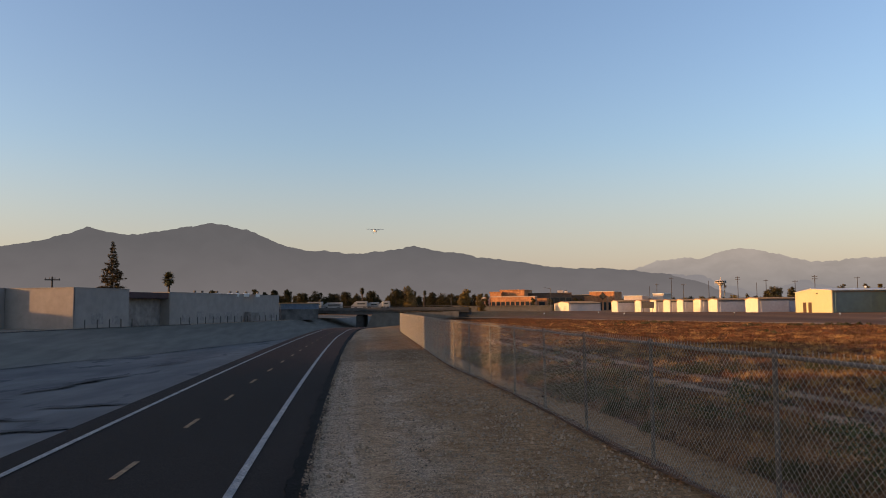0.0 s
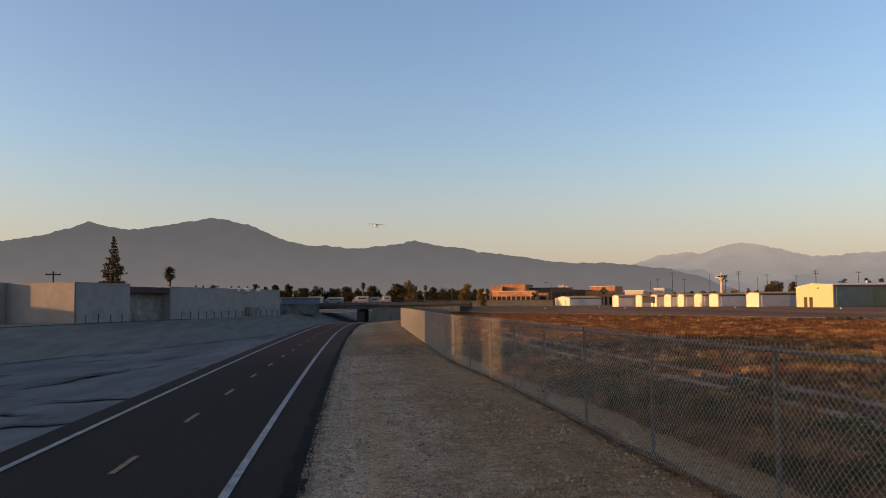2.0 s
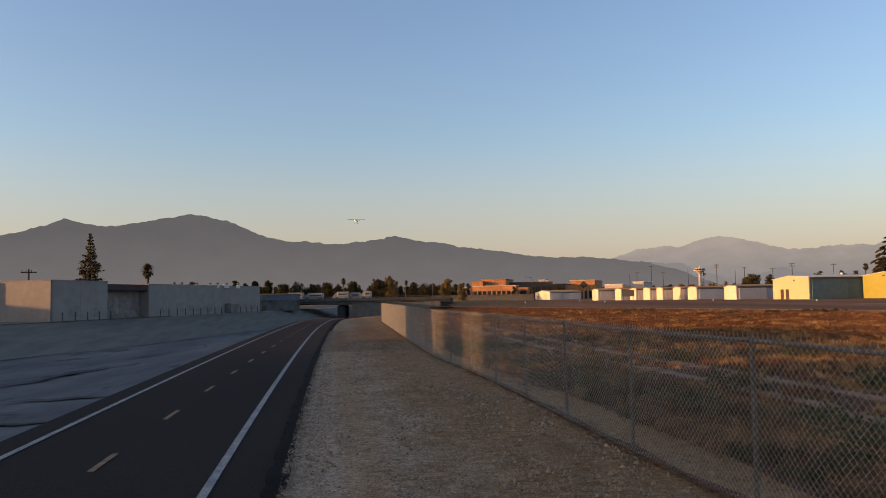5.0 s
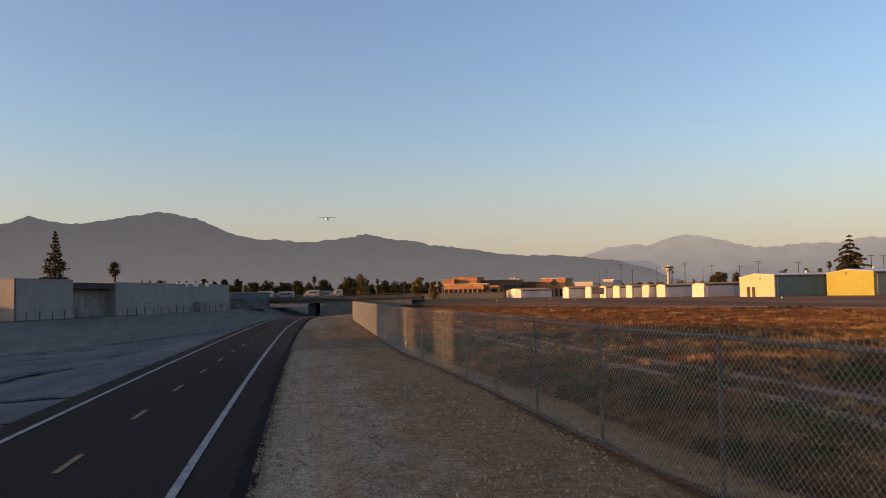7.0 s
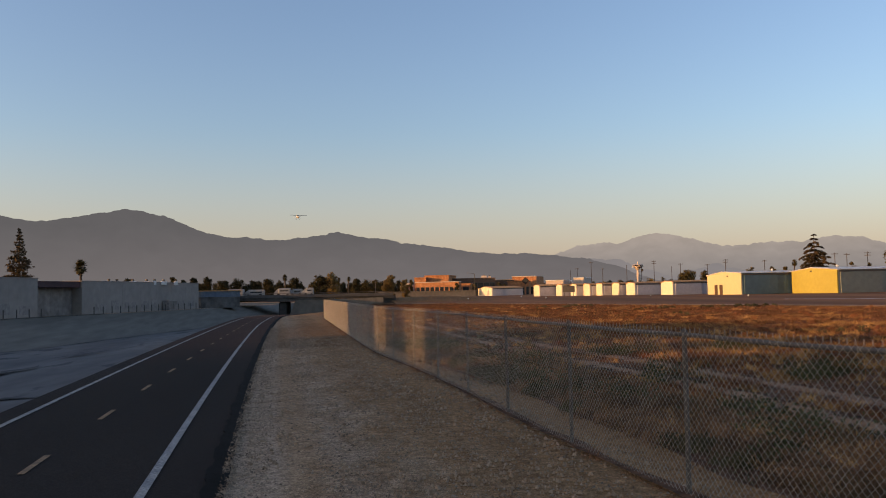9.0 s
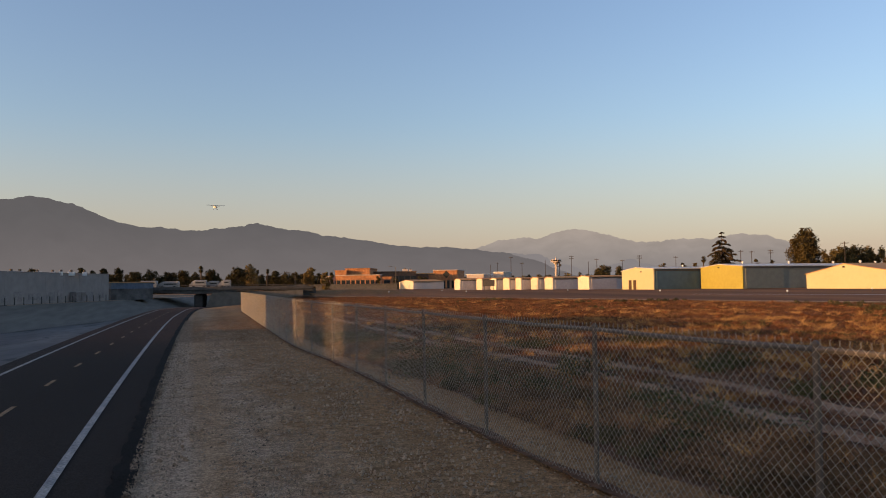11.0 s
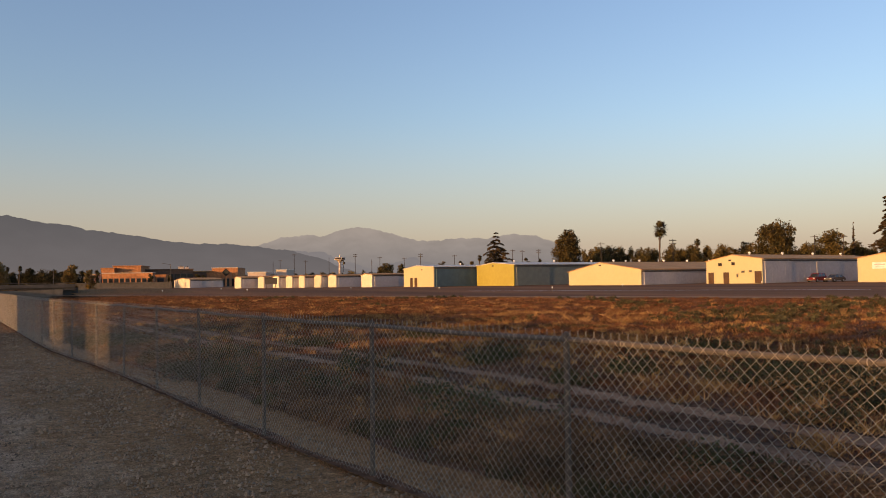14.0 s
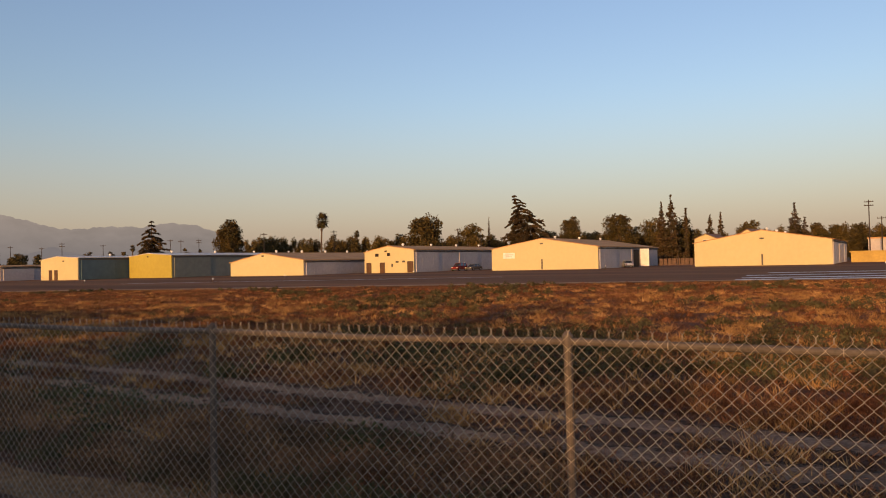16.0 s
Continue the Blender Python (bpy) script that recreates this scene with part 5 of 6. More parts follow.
block("low_building", 9.2, 10.8, 372, 0.84, M_CANOPY, "long low brown roofed building", roof=M_ROOF, turn=-12, windows=5, sill=0.1, lintel=0.55, open_part=0.3)
for az, w, h_ in ((6.2, 2.2, 0.9), (8.6, 2.6, 1.3), (9.0, 1.4, 1.0), (11.2, 2.6, 0.9)):
    ru = thing("roof_unit", bearing(az, 358 if az < 10 else 376, rise(358, 0.95)), -az, "pale rooftop air unit on a store", "roof unit")
    part("casing", box((-w / 2, 0, -0.3), (w / 2, 1.6, h_), bevel=0.05), M_TOWER, ru)
    part("cowl", tube((0, 0.8, h_), (0, 0.8, h_ + 0.4), 0.3, 0.4), M_GALV, ru)
for k, (az, el, w) in enumerate(((3.2, 1.1, 0.5), (6.6, 0.72, 0.45), (7.9, 0.6, 0.5), (9.7, 0.7, 0.5), (1.9, 0.9, 0.5), (10.1, 0.62, 0.4))):
    broadleaf(az, 325, rise(325, el), wide(325, w), 130 + k, count=380, low=0.05, lumps=7, label="small tree before a brick store")
block("brick_building", 10.65, 12.45, 370, 1.06, M_BRICK, "orange brick store with a dark emblem", roof=M_TOWER, turn=-12, windows=3, sill=0.02, lintel=0.4, open_part=0.3)
block("brick_building", 10.3, 11.9, 362, 0.72, M_BRICK, "low orange brick front with dark bays", roof=M_BRICK, turn=-12, depth=4, windows=5, sill=0.02, lintel=0.55, open_part=0.36)
em = thing("wall_emblem", bearing(11.63, 358.0, rise(358, 0.72)), -11.6 - 12, "dark diamond-shaped emblem on a brick wall", "sign")
part("post", box((-0.2, -0.05, -6.2), (0.2, 0.3, 0.0)), M_BRICK, em)
part("plate", box((-1.25, -0.2, -1.25), (1.25, 0, 1.25), pose(0, 0, 0, 0, 45, 0)), M_DARK, em)
part("inlay", box((-0.8, -0.26, -0.8), (0.8, -0.2, 0.8), pose(0, 0, 0, 0, 45, 0)), M_GLASS, em)
block("white_building", 13.1, 14.4, 400, 0.72, M_TOWER, "cream commercial block behind the sheds", roof=M_WHITE, turn=-14)
block("white_building", 14.4, 15.0, 410, 0.55, M_TOWER, "low cream commercial block", roof=M_WHITE, turn=-14)
block("white_building", 15.1, 15.85, 395, 0.86, M_TOWER, "pale round-cornered tank-like block", roof=M_WHITE, turn=-14)
block("levee_wall", 0.5, 8.0, 300, 0.0, M_CONCRETE, "long low grey wall beyond the runway", depth=0.4, roof=M_CONCRETE, z1=2.5, category="wall")
# houses by the hangars
for az, d, el, w, wallmat in ((70.5, 212, 1.62, 6.0, M_CREAM), (73.2, 214, 1.86, 4.0, M_CREAM), (25.0, 330, 0.95, 10, M_CREAM)):
    h = rise(d, el)
    ho = thing("house", bearing(az, d), -az - 20, "small cream house with a brown gable roof", "house")
    part("wall", box((-w / 2, 0, 0), (w / 2, 8, h - 1.4)), wallmat, ho)
    part("gable", prism([(-w / 2, 0, h - 1.4), (w / 2, 0, h - 1.4), (0, 0, h - 0.15)], (0, 0, 0), (0, 8, 0)), wallmat, ho)
    for s in (-1, 1):
        part("roof", prism([(0, 0, h - 0.15), (s * (w / 2 + 0.5), 0, h - 1.6), (s * (w / 2 + 0.5), 0, h - 1.42), (0, 0, h)], (0, -0.5, 0), (0, 8.5, 0)), M_TILEROOF, ho)
    win = part("window", box((-0.7, -0.06, h - 2.6), (0.7, 0.02, h - 1.7)), M_GLASS, ho)
    part("frame", box((-0.8, -0.04, h - 2.7), (0.8, 0.01, h - 1.6)), M_WHITE, win)
block("ochre_wall", 79.5, 83.5, 178, 0.15, M_YELLOWWALL, "ochre painted boundary wall in the sun", depth=0.3, roof=M_YELLOWWALL, category="wall")
block("shed", 80.5, 82.5, 205, 1.0, M_SIDE, "grey shed behind the ochre wall", depth=8)
gate = thing("wooden_gate", bearing(67.4, 186), -68, "brown slatted gate between two hangars", "gate")
for k in range(9):
    part("slat", box((-0.2 + k * 0.95, -0.04, 0.1), (0.6 + k * 0.95, 0.04, 1.7)), M_CANOPY, gate)
for k in (0, 4, 8):
    part("post", box((-0.35 + k * 1.05, -0.1, 0), (-0.15 + k * 1.05, 0.1, 2.4)), M_WOODPOLE, gate)
# rooftop units
for az, d, w in ((-17.7, 118, 0.9), (-17.2, 120, 0.5), (-16.2, 122, 1.1), (-15.3, 124, 0.7), (-14.8, 124, 0.5), (-14.2, 126, 0.9), (-13.4, 128, 0.6)):
    ru = thing("roof_unit", bearing(az, d, 3.9), -az, "white rooftop air unit with a cowl", "roof unit")
    part("casing", box((-w / 2, 0, 0), (w / 2, 0.8, 0.55), bevel=0.04), M_WHITE, ru)
    part("cowl", tube((0, 0.4, 0.55), (0, 0.4, 0.85), 0.16, 0.2), M_GALV, ru)
# posts and box along the warehouse front
for k in range(16):
    s = 19.5 + 2.1 * k
    b = thing("bollard", Q + fdir * s - back * 1.0, WALL_TURN, "short dark steel post along the channel edge", "bollard", "posts along the channel")
    part("post", tube((0, 0, -0.2), (0, 0, 0.9), 0.065, sides=8), M_TRIM, b)
    part("cap", tube((0, 0, 0.9), (0, 0, 0.94), 0.075, 0.04, 8), M_TRIM, b)
for k in range(5):
    b = thing("bollard", Q + fdir * (0.6 + 2.1 * k) - back * 1.0, WALL_TURN, "short dark steel post along the channel edge", "bollard", "posts along the channel")
    part("post", tube((0, 0, -0.2), (0, 0, 0.9), 0.065, sides=8), M_TRIM, b)
    part("cap", tube((0, 0, 0.9), (0, 0, 0.94), 0.075, 0.04, 8), M_TRIM, b)
ub = thing("utility_cabinet", Q + fdir * 39.3 - back * 0.5, WALL_TURN, "grey steel utility cabinet by the warehouse wall", "cabinet")
part("casing", box((0, -0.6, 0), (2.8, 0.4, 1.5), bevel=0.03), M_PATCH, ub)
for k in range(2):
    d_ = part("door", box((0.1 + 1.32 * k, -0.63, 0.12), (1.38 + 1.32 * k, -0.6, 1.4)), M_RECESS, ub)
    part("handle", box((1.2 + 0.2 * k, -0.66, 0.7), (1.25 + 0.2 * k, -0.63, 0.9)), M_TRIM, d_)


# ---- vehicles ----
def car(place, turn, paint, label, length=4.5, height=1.5, suv=False):
    """A parked car: local x from nose to tail, y across."""
    c = thing("car", place, turn, label, "car")
    L, W = length, 1.75
    hood = 0.62 * height
    low = [(0.03, 0.28), (0.0, 0.45), (0.03 * L, hood * 0.82), (0.1 * L, hood * 0.92), (0.27 * L, hood), (L * 0.9, hood * 1.02), (L * 0.98, hood * 0.96), (L, 0.6 * hood), (L - 0.04, 0.28)]
    bm = prism([(x, -W / 2, z) for x, z in low], (0, 0, 0), (0, W, 0))
    bmesh.ops.bevel(bm, geom=[e for e in bm.edges if abs(e.verts[0].co.y - e.verts[1].co.y) < 0.01], offset=0.06, segments=2, affect="EDGES")
    part("body", bm, paint, c)
    a, b = (0.27, 0.97) if suv else (0.27, 0.88)
    base = [(a * L, hood), (b * L, hood)]
    top = [(a * L + 0.62, height - 0.03), (b * L - (0.3 if suv else 0.6), height - 0.03)]
    bm = bmesh.new()
    lo = [bm.verts.new((x, s * (W / 2 - 0.07), z - 0.02)) for s in (-1, 1) for x, z in (base if s < 0 else base[::-1])]
    hi = [bm.verts.new((x, s * (W / 2 - 0.24), z)) for s in (-1, 1) for x, z in (top if s < 0 else top[::-1])]
    for k in range(4):
        bm.faces.new((lo[k], lo[(k + 1) % 4], hi[(k + 1) % 4], hi[k]))
    bm.faces.new(hi)
    bm.faces.new(lo[::-1])
    bmesh.ops.recalc_face_normals(bm, faces=bm.faces)
    part("cabin", bm, M_GLASS, c, "dark glass cabin")
    part("roof", box((top[0][0] - 0.06, -W / 2 + 0.22, height - 0.05), (top[1][0] + 0.06, W / 2 - 0.22, height + 0.02), bevel=0.03), paint, c)
    for s in (-1, 1):
        for x0, x1 in ((base[0][0], top[0][0]), (base[1][0], top[1][0]), ((base[0][0] + base[1][0]) / 2, (top[0][0] + top[1][0]) / 2)):
            part("pillar", tube((x0, s * (W / 2 - 0.07), hood), (x1, s * (W / 2 - 0.23), height - 0.02), 0.045, sides=6), paint, c)
    for x in (0.18 * L, 0.8 * L):
        for y in (-W / 2 - 0.02, W / 2 - 0.2):
            wh = part("wheel", tube((x, y, 0.33), (x, y + 0.22, 0.33), 0.33, sides=16), M_BLACK, c)
            part("rim", tube((x, y - 0.01, 0.33), (x, y + 0.23, 0.33), 0.2, sides=10), M_SILVER, wh)
    for y in (-W / 2 + 0.1, W / 2 - 0.4):
        part("headlight", box((-0.02, y, 0.62 * hood), (0.1, y + 0.3, 0.8 * hood), bevel=0.02), M_WHITE, c)
        part("tail_light", box((L - 0.06, y, 0.68 * hood), (L + 0.01, y + 0.3, 0.88 * hood), bevel=0.02), M_RED, c)
    part("bumper", box((-0.05, -W / 2 + 0.05, 0.3), (0.12, W / 2 - 0.05, 0.5), bevel=0.03), M_TRIM, c)
    part("bumper", box((L - 0.12, -W / 2 + 0.05, 0.3), (L + 0.05, W / 2 - 0.05, 0.5), bevel=0.03), M_TRIM, c)
    return c


car(bearing(52.6, 166, 0.08), 8, M_RED, "red sport utility car parked by a hangar", 4.4, 1.7, True)
car(bearing(53.6, 168, 0.08), 2, M_TRIM, "dark grey car parked by a hangar", 4.5, 1.4)
car(bearing(64.9, 166, 0.08), -140, M_SILVER, "pale silver car parked at a hangar door", 4.3, 1.45)


for az, d, paint, lab in ((0.3, 270, M_WHITE, "white car parked beyond the levee"), (1.0, 285, M_SILVER, "silver car parked beyond the levee"), (-3.1, 262, M_WHITE, "white car parked beyond the bridge")):
    car(bearing(az, d, 0.0), -az - 8, paint, lab, 4.5, 1.5)


def motorhome(az, dist, length, z, turn, high=2.05):
    m = thing("motorhome", bearing(az, dist, z), turn, "dull white motorhome standing on the bridge", "motorhome", "motorhomes on the bridge")
    part("body", box((0, 0, 0.45), (length, 2.2, high), bevel=0.10), M_VAN, m)
    part("cab", prism([(-0.9, 0.1, 0.4), (0, 0.1, 0.4), (0, 0.1, high - 0.15), (-0.25, 0.1, high - 0.2), (-0.6, 0.1, 1.25), (-0.9, 0.1, 1.1)], (0, 0, 0), (0, 2.0, 0)), M_VAN, m)
    part("windscreen", prism([(-0.31, 0.25, high - 0.3), (-0.27, 0.25, high - 0.28), (-0.58, 0.25, 1.32), (-0.62, 0.25, 1.30)], (0, 0, 0), (0, 1.7, 0)), M_GLASS, m)
    part("window", box((0.3, -0.03, high - 0.62), (length - 0.4, 0.02, high - 0.4)), M_GLASS, m)
    for x in (0.0, length * 0.75):
        for y in (0.0, 2.1):
            part("wheel", tube((x, y, 0.4), (x, y + 0.3, 0.4), 0.4, sides=12), M_BLACK, m)


for az, d, L_, high in ((-9.9, 157.0, 2.9, 1.85), (-8.5, 157.4, 3.0, 1.7), (-6.4, 156.8, 2.3, 1.9), (-5.4, 157.2, 1.9, 1.7), (-4.45, 156.6, 1.5, 1.9)):
    motorhome(az, d, L_, 1.46, 2, high)


# ---- light aircraft on its approach ----
# White wings coloured grey so they keep their dark, shaded look far off.
M_WING = material("shade_grey_wing", (0.20, 0.19, 0.19), 0.5, other=(0.17, 0.165, 0.165), scale=0.5, fine=4, amount=0.1)


def aircraft():
    p = thing("light_aircraft", bearing(-4.95, 487, rise(487, 5.66)), 0, "white high-wing propeller plane with orange stripes in flight", "airplane")
    # local: x forward
    def loft(stations, mat, name, sides=14):
        bm = bmesh.new()
        rings = []
        for x, w, h, zc in stations:
            rings.append([bm.verts.new((x, math.copysign(abs(math.cos(a)) ** 0.7, math.cos(a)) * w, zc + math.copysign(abs(math.sin(a)) ** 0.7, math.sin(a)) * h)) for a in [2 * math.pi * k / sides for k in range(sides)]])
        for r, s in zip(rings, rings[1:]):
            for k in range(sides):
                bm.faces.new((r[k], r[(k + 1) % sides], s[(k + 1) % sides], s[k]))
        bm.faces.new(rings[0][::-1])
        bm.faces.new(rings[-1])
        bmesh.ops.recalc_face_normals(bm, faces=bm.faces)
        return part(name, bm, mat, p)

    loft([(2.35, 0.22, 0.2, 0.0), (2.25, 0.45, 0.38, 0.0), (1.2, 0.54, 0.5, 0.02), (0.7, 0.56, 0.62, 0.1), (0.2, 0.56, 0.78, 0.24), (-1.0, 0.54, 0.74, 0.22), (-2.0, 0.38, 0.45, 0.12), (-5.0, 0.10, 0.16, 0.2)], M_WHITE, "fuselage")
    loft([(0.86, 0.50, 0.10, 0.68), (0.3, 0.572, 0.22, 0.72), (-0.9, 0.556, 0.20, 0.70), (-1.5, 0.45, 0.1, 0.62)], M_GLASS, "cabin_windows")
    for side in (-1, 1):
        bm = bmesh.new()
        root = [(0.75, 0.0), (0.55, 0.13), (-0.2, 0.14), (-0.85, 0.0), (-0.2, -0.07), (0.55, -0.08)]
        rings = []
        for y, ch, z in ((0.0, 1.0, 1.05), (2.6, 1.0, 1.1), (5.5, 0.68, 1.22)):
            rings.append([bm.verts.new((x * ch, side * y, z + t * ch)) for x, t in root])
        for r, s in zip(rings, rings[1:]):
            for k in range(len(root)):
                bm.faces.new((r[k], r[(k + 1) % len(root)], s[(k + 1) % len(root)], s[k]))
        bm.faces.new(rings[-1])
        bm.faces.new(rings[0][::-1])
        bmesh.ops.recalc_face_normals(bm, faces=bm.faces)
        part("wing", bm, M_WING, p, "white wing greyed to look shaded")
        part("strut", tube((0.15, side * 0.5, -0.3), (0.1, side * 2.6, 1.08), 0.05, sides=6), M_WHITE, p)
        part("tailplane", prism([(-4.1, 0, 0.35), (-4.5, side * 1.65, 0.35), (-5.1, side * 1.65, 0.35), (-5.2, 0, 0.35)], (0, 0, -0.04), (0, 0, 0.04)), M_WHITE, p)
        part("gear_leg", tube((-0.3, side * 0.45, -0.35), (-0.35, side * 1.2, -1.1), 0.05, sides=6), M_WHITE, p)
        wh = part("wheel", tube((-0.35, side * 1.15, -1.15), (-0.35, side * 1.32, -1.15), 0.24, sides=14), M_BLACK, p)
        part("stripe", prism([(1.9, side * 0.525, 0.05), (-2.0, side * 0.40, 0.10), (-2.0, side * 0.40, 0.22), (1.2, side * 0.56, 0.17)], (0, 0, 0), (0, side * 0.015, 0)), M_ORANGE, p)
    part("fin", prism([(-3.6, 0, 0.3), (-4.7, 0, 1.75), (-5.3, 0, 1.75), (-5.15, 0, 0.2)], (0, -0.05, 0), (0, 0.05, 0)), M_WHITE, p)
    part("nose_leg", tube((1.6, 0, -0.3), (1.75, 0, -1.05), 0.05, sides=6), M_GALV, p)
    part("nose_wheel", tube((1.75, -0.08, -1.12), (1.75, 0.08, -1.12), 0.2, sides=14), M_BLACK, p)
    part("spinner", tube((2.35, 0, 0), (2.65, 0, 0), 0.18, 0.03, 10), M_WHITE, p)
    part("propeller", box((2.42, -0.95, -0.06), (2.46, 0.95, 0.06), pose(0, 0, 0, 35, 0, 0), bevel=0.01), M_TRIM, p)
    heading = Vector((0.32, -0.94, -0.06))
    p.matrix_world = Matrix.Translation(p.matrix_world.translation) @ heading.to_track_quat("X", "Z").to_matrix().to_4x4()


aircraft()

# Unseen tree, added to thin the sun coming across the channel.
broadleaf(270.5, 46, 8.5, 6.0, 150, count=300, lumps=7, low=0.2, label="unseen thin tree filtering sun across the channel")


# ---- airfield small things ----
def runway_marker(az, dist, tall=0.5, mat=M_WHITE, label="small white runway edge light"):
    m = thing("runway_light", bearing(az, dist, 0.0), 0, label, "runway light", "runway lights")
    part("stem", tube((0, 0, -0.1), (0, 0, tall), 0.05, 0.04, 8), M_GALV, m)
    part("lens", tube((0, 0, tall), (0, 0, tall + 0.2), 0.11, 0.07, 10), mat, m)


for az, d in ((49.6, 132), (81.5, 118), (27.0, 118), (35.3, 100), (13.1, 140), (11.3, 170), (20.5, 140), (63.6, 150), (7.4, 150), (40.3, 118)):
    runway_marker(az, d)
sb = thing("notice_board", bearing(14.75, 212, 0.0), -14.75, "dark brown notice board on two legs", "sign")
part("board", box((-1.6, -0.05, 1.2), (1.6, 0.05, 2.9), bevel=0.02), M_TRIM, sb)
for x in (-1.2, 1.2):
    part("leg", box((x - 0.06, -0.04, -0.1), (x + 0.06, 0.04, 1.2)), M_TRIM, sb)

# wheel tracks in the field
def ragged(m, wander, scale):
    """Let the edges of a ribbon with its own across-and-along map break up into the ground below it."""
    n, l = m.node_tree.nodes, m.node_tree.links
    uv, sep, t, fold, add, rng = (n.new("ShaderNode" + k) for k in ("UVMap", "SeparateXYZ", "TexNoise", "Math", "Math", "MapRange"))
    clear, mx, geo, out = n.new("ShaderNodeBsdfTransparent"), n.new("ShaderNodeMixShader"), n.new("ShaderNodeNewGeometry"), n["Material Output"]
    l.new(uv.outputs[0], sep.inputs[0])
    fold.operation = "PINGPONG"
    fold.inputs[1].default_value = 0.5
    l.new(sep.outputs[0], fold.inputs[0])
    t.inputs["Scale"].default_value, t.inputs["Detail"].default_value, t.inputs["Roughness"].default_value = scale, 8, 0.7
    l.new(geo.outputs["Position"], t.inputs["Vector"])
    add.operation = "MULTIPLY_ADD"
    add.inputs[1].default_value = wander
    l.new(t.outputs["Fac"], add.inputs[0])
    l.new(fold.outputs[0], add.inputs[2])
    rng.inputs[1].default_value, rng.inputs[2].default_value = wander * 0.5 + 0.10, wander * 0.5 + 0.30
    l.new(add.outputs[0], rng.inputs[0])
    l.new(rng.outputs[0], mx.inputs[0])
    l.new(clear.outputs[0], mx.inputs[1])
    l.new(n["Principled BSDF"].outputs[0], mx.inputs[2])
    l.new(mx.outputs[0], out.inputs["Surface"])


def across_map(ob):
    """Map each ribbon face 0 to 1 across its width."""
    layer = ob.data.uv_layers.new(name="across")
    layer.data.foreach_set("uv", [c for loop in ob.data.loops for c in (float(loop.vertex_index % 2), 0.0)])


ragged(M_TRACK, 1.25, 1.9)


def track_in(y):
    return min(3.35 + 0.085 * max(y, -10), 4.45)


def track_out(y):
    return min(4.6 + 0.10 * max(y, -10), 5.85)


for mid, w in ((track_in, 0.95), (track_out, 1.05)):
    tr = strip("wheel_track", lambda y: fence_x(min(y, 62)) + mid(y) - w / 2, lambda y: fence_x(min(y, 62)) + mid(y) + w / 2, -25, 62, 0.5, lambda y: 0.014, M_TRACK)
    across_map(tr)
    tagged(tr, "pale bare wheel track through the dry grass", "track", kind="structure")

# Trapped soil, widened in dark colour to stand for the fence-foot shadow line.
fd = strip("fence_debris", lambda y: fence_x(min(y, 63)) - 0.09 + 0.05 * noise.noise(Vector((y * 1.3, 2.2, 0.1))), lambda y: fence_x(min(y, 63)) + 0.09 + 0.09 * noise.noise(Vector((y * 0.9, 7.2, 0.1))), -20, 63, 0.3, lambda y: 0.034, M_SOIL)
tagged(fd, "dark strip of trapped soil and painted shade under the fence", "debris", kind="stuff")

# ---- gravel on the verge ----
def build_gravel():
    rnd = np.random.RandomState(11)
    verts, faces = [], []
    n = 34000
    dist = 2.2 + 46 * rnd.rand(n) ** 2.1
    for k in range(n):
        y = dist[k] - 1.5
        if y < 5:
            y = rnd.uniform(-6, 5)
        v, fx = verge(y), fence_x(y)
        u = rnd.rand()
        if rnd.rand() < 0.45:
            u = u ** 3 * 0.35
        if 0.42 < (fx + 0.5 - v) * u < 0.95 and rnd.rand() < 0.75:
            continue
        x = v + 0.03 - edge_in(y) + (fx + 0.5 - v) * u - (0.09 * rnd.rand() if u < 0.03 else 0.0)
        s = 0.006 + 0.012 * rnd.rand() ** 3 * (1 + min(dist[k], 20) / 18)
        a = rnd.rand() * 6.28
        c, d = math.cos(a) * s, math.sin(a) * s
        b = len(verts)
        h = s * rnd.uniform(0.25, 0.5)
        z = 0.012 + 0.03 * math.sin(math.pi * u)
        verts += [(x + c, y + d, z - 0.01), (x - d, y + c, z - 0.01), (x - c, y - d * 0.7, z - 0.01), (x + d * 0.8, y - c, z - 0.01), (x + c * 0.3, y + d * 0.3, z + h)]
        faces += [(b, b + 1, b + 4), (b + 1, b + 2, b + 4), (b + 2, b + 3, b + 4), (b + 3, b, b + 4)]
    tagged(array_object("gravel", verts, faces, M_STONES), "loose pale gravel on the dirt verge", "gravel", kind="stuff")


build_gravel()


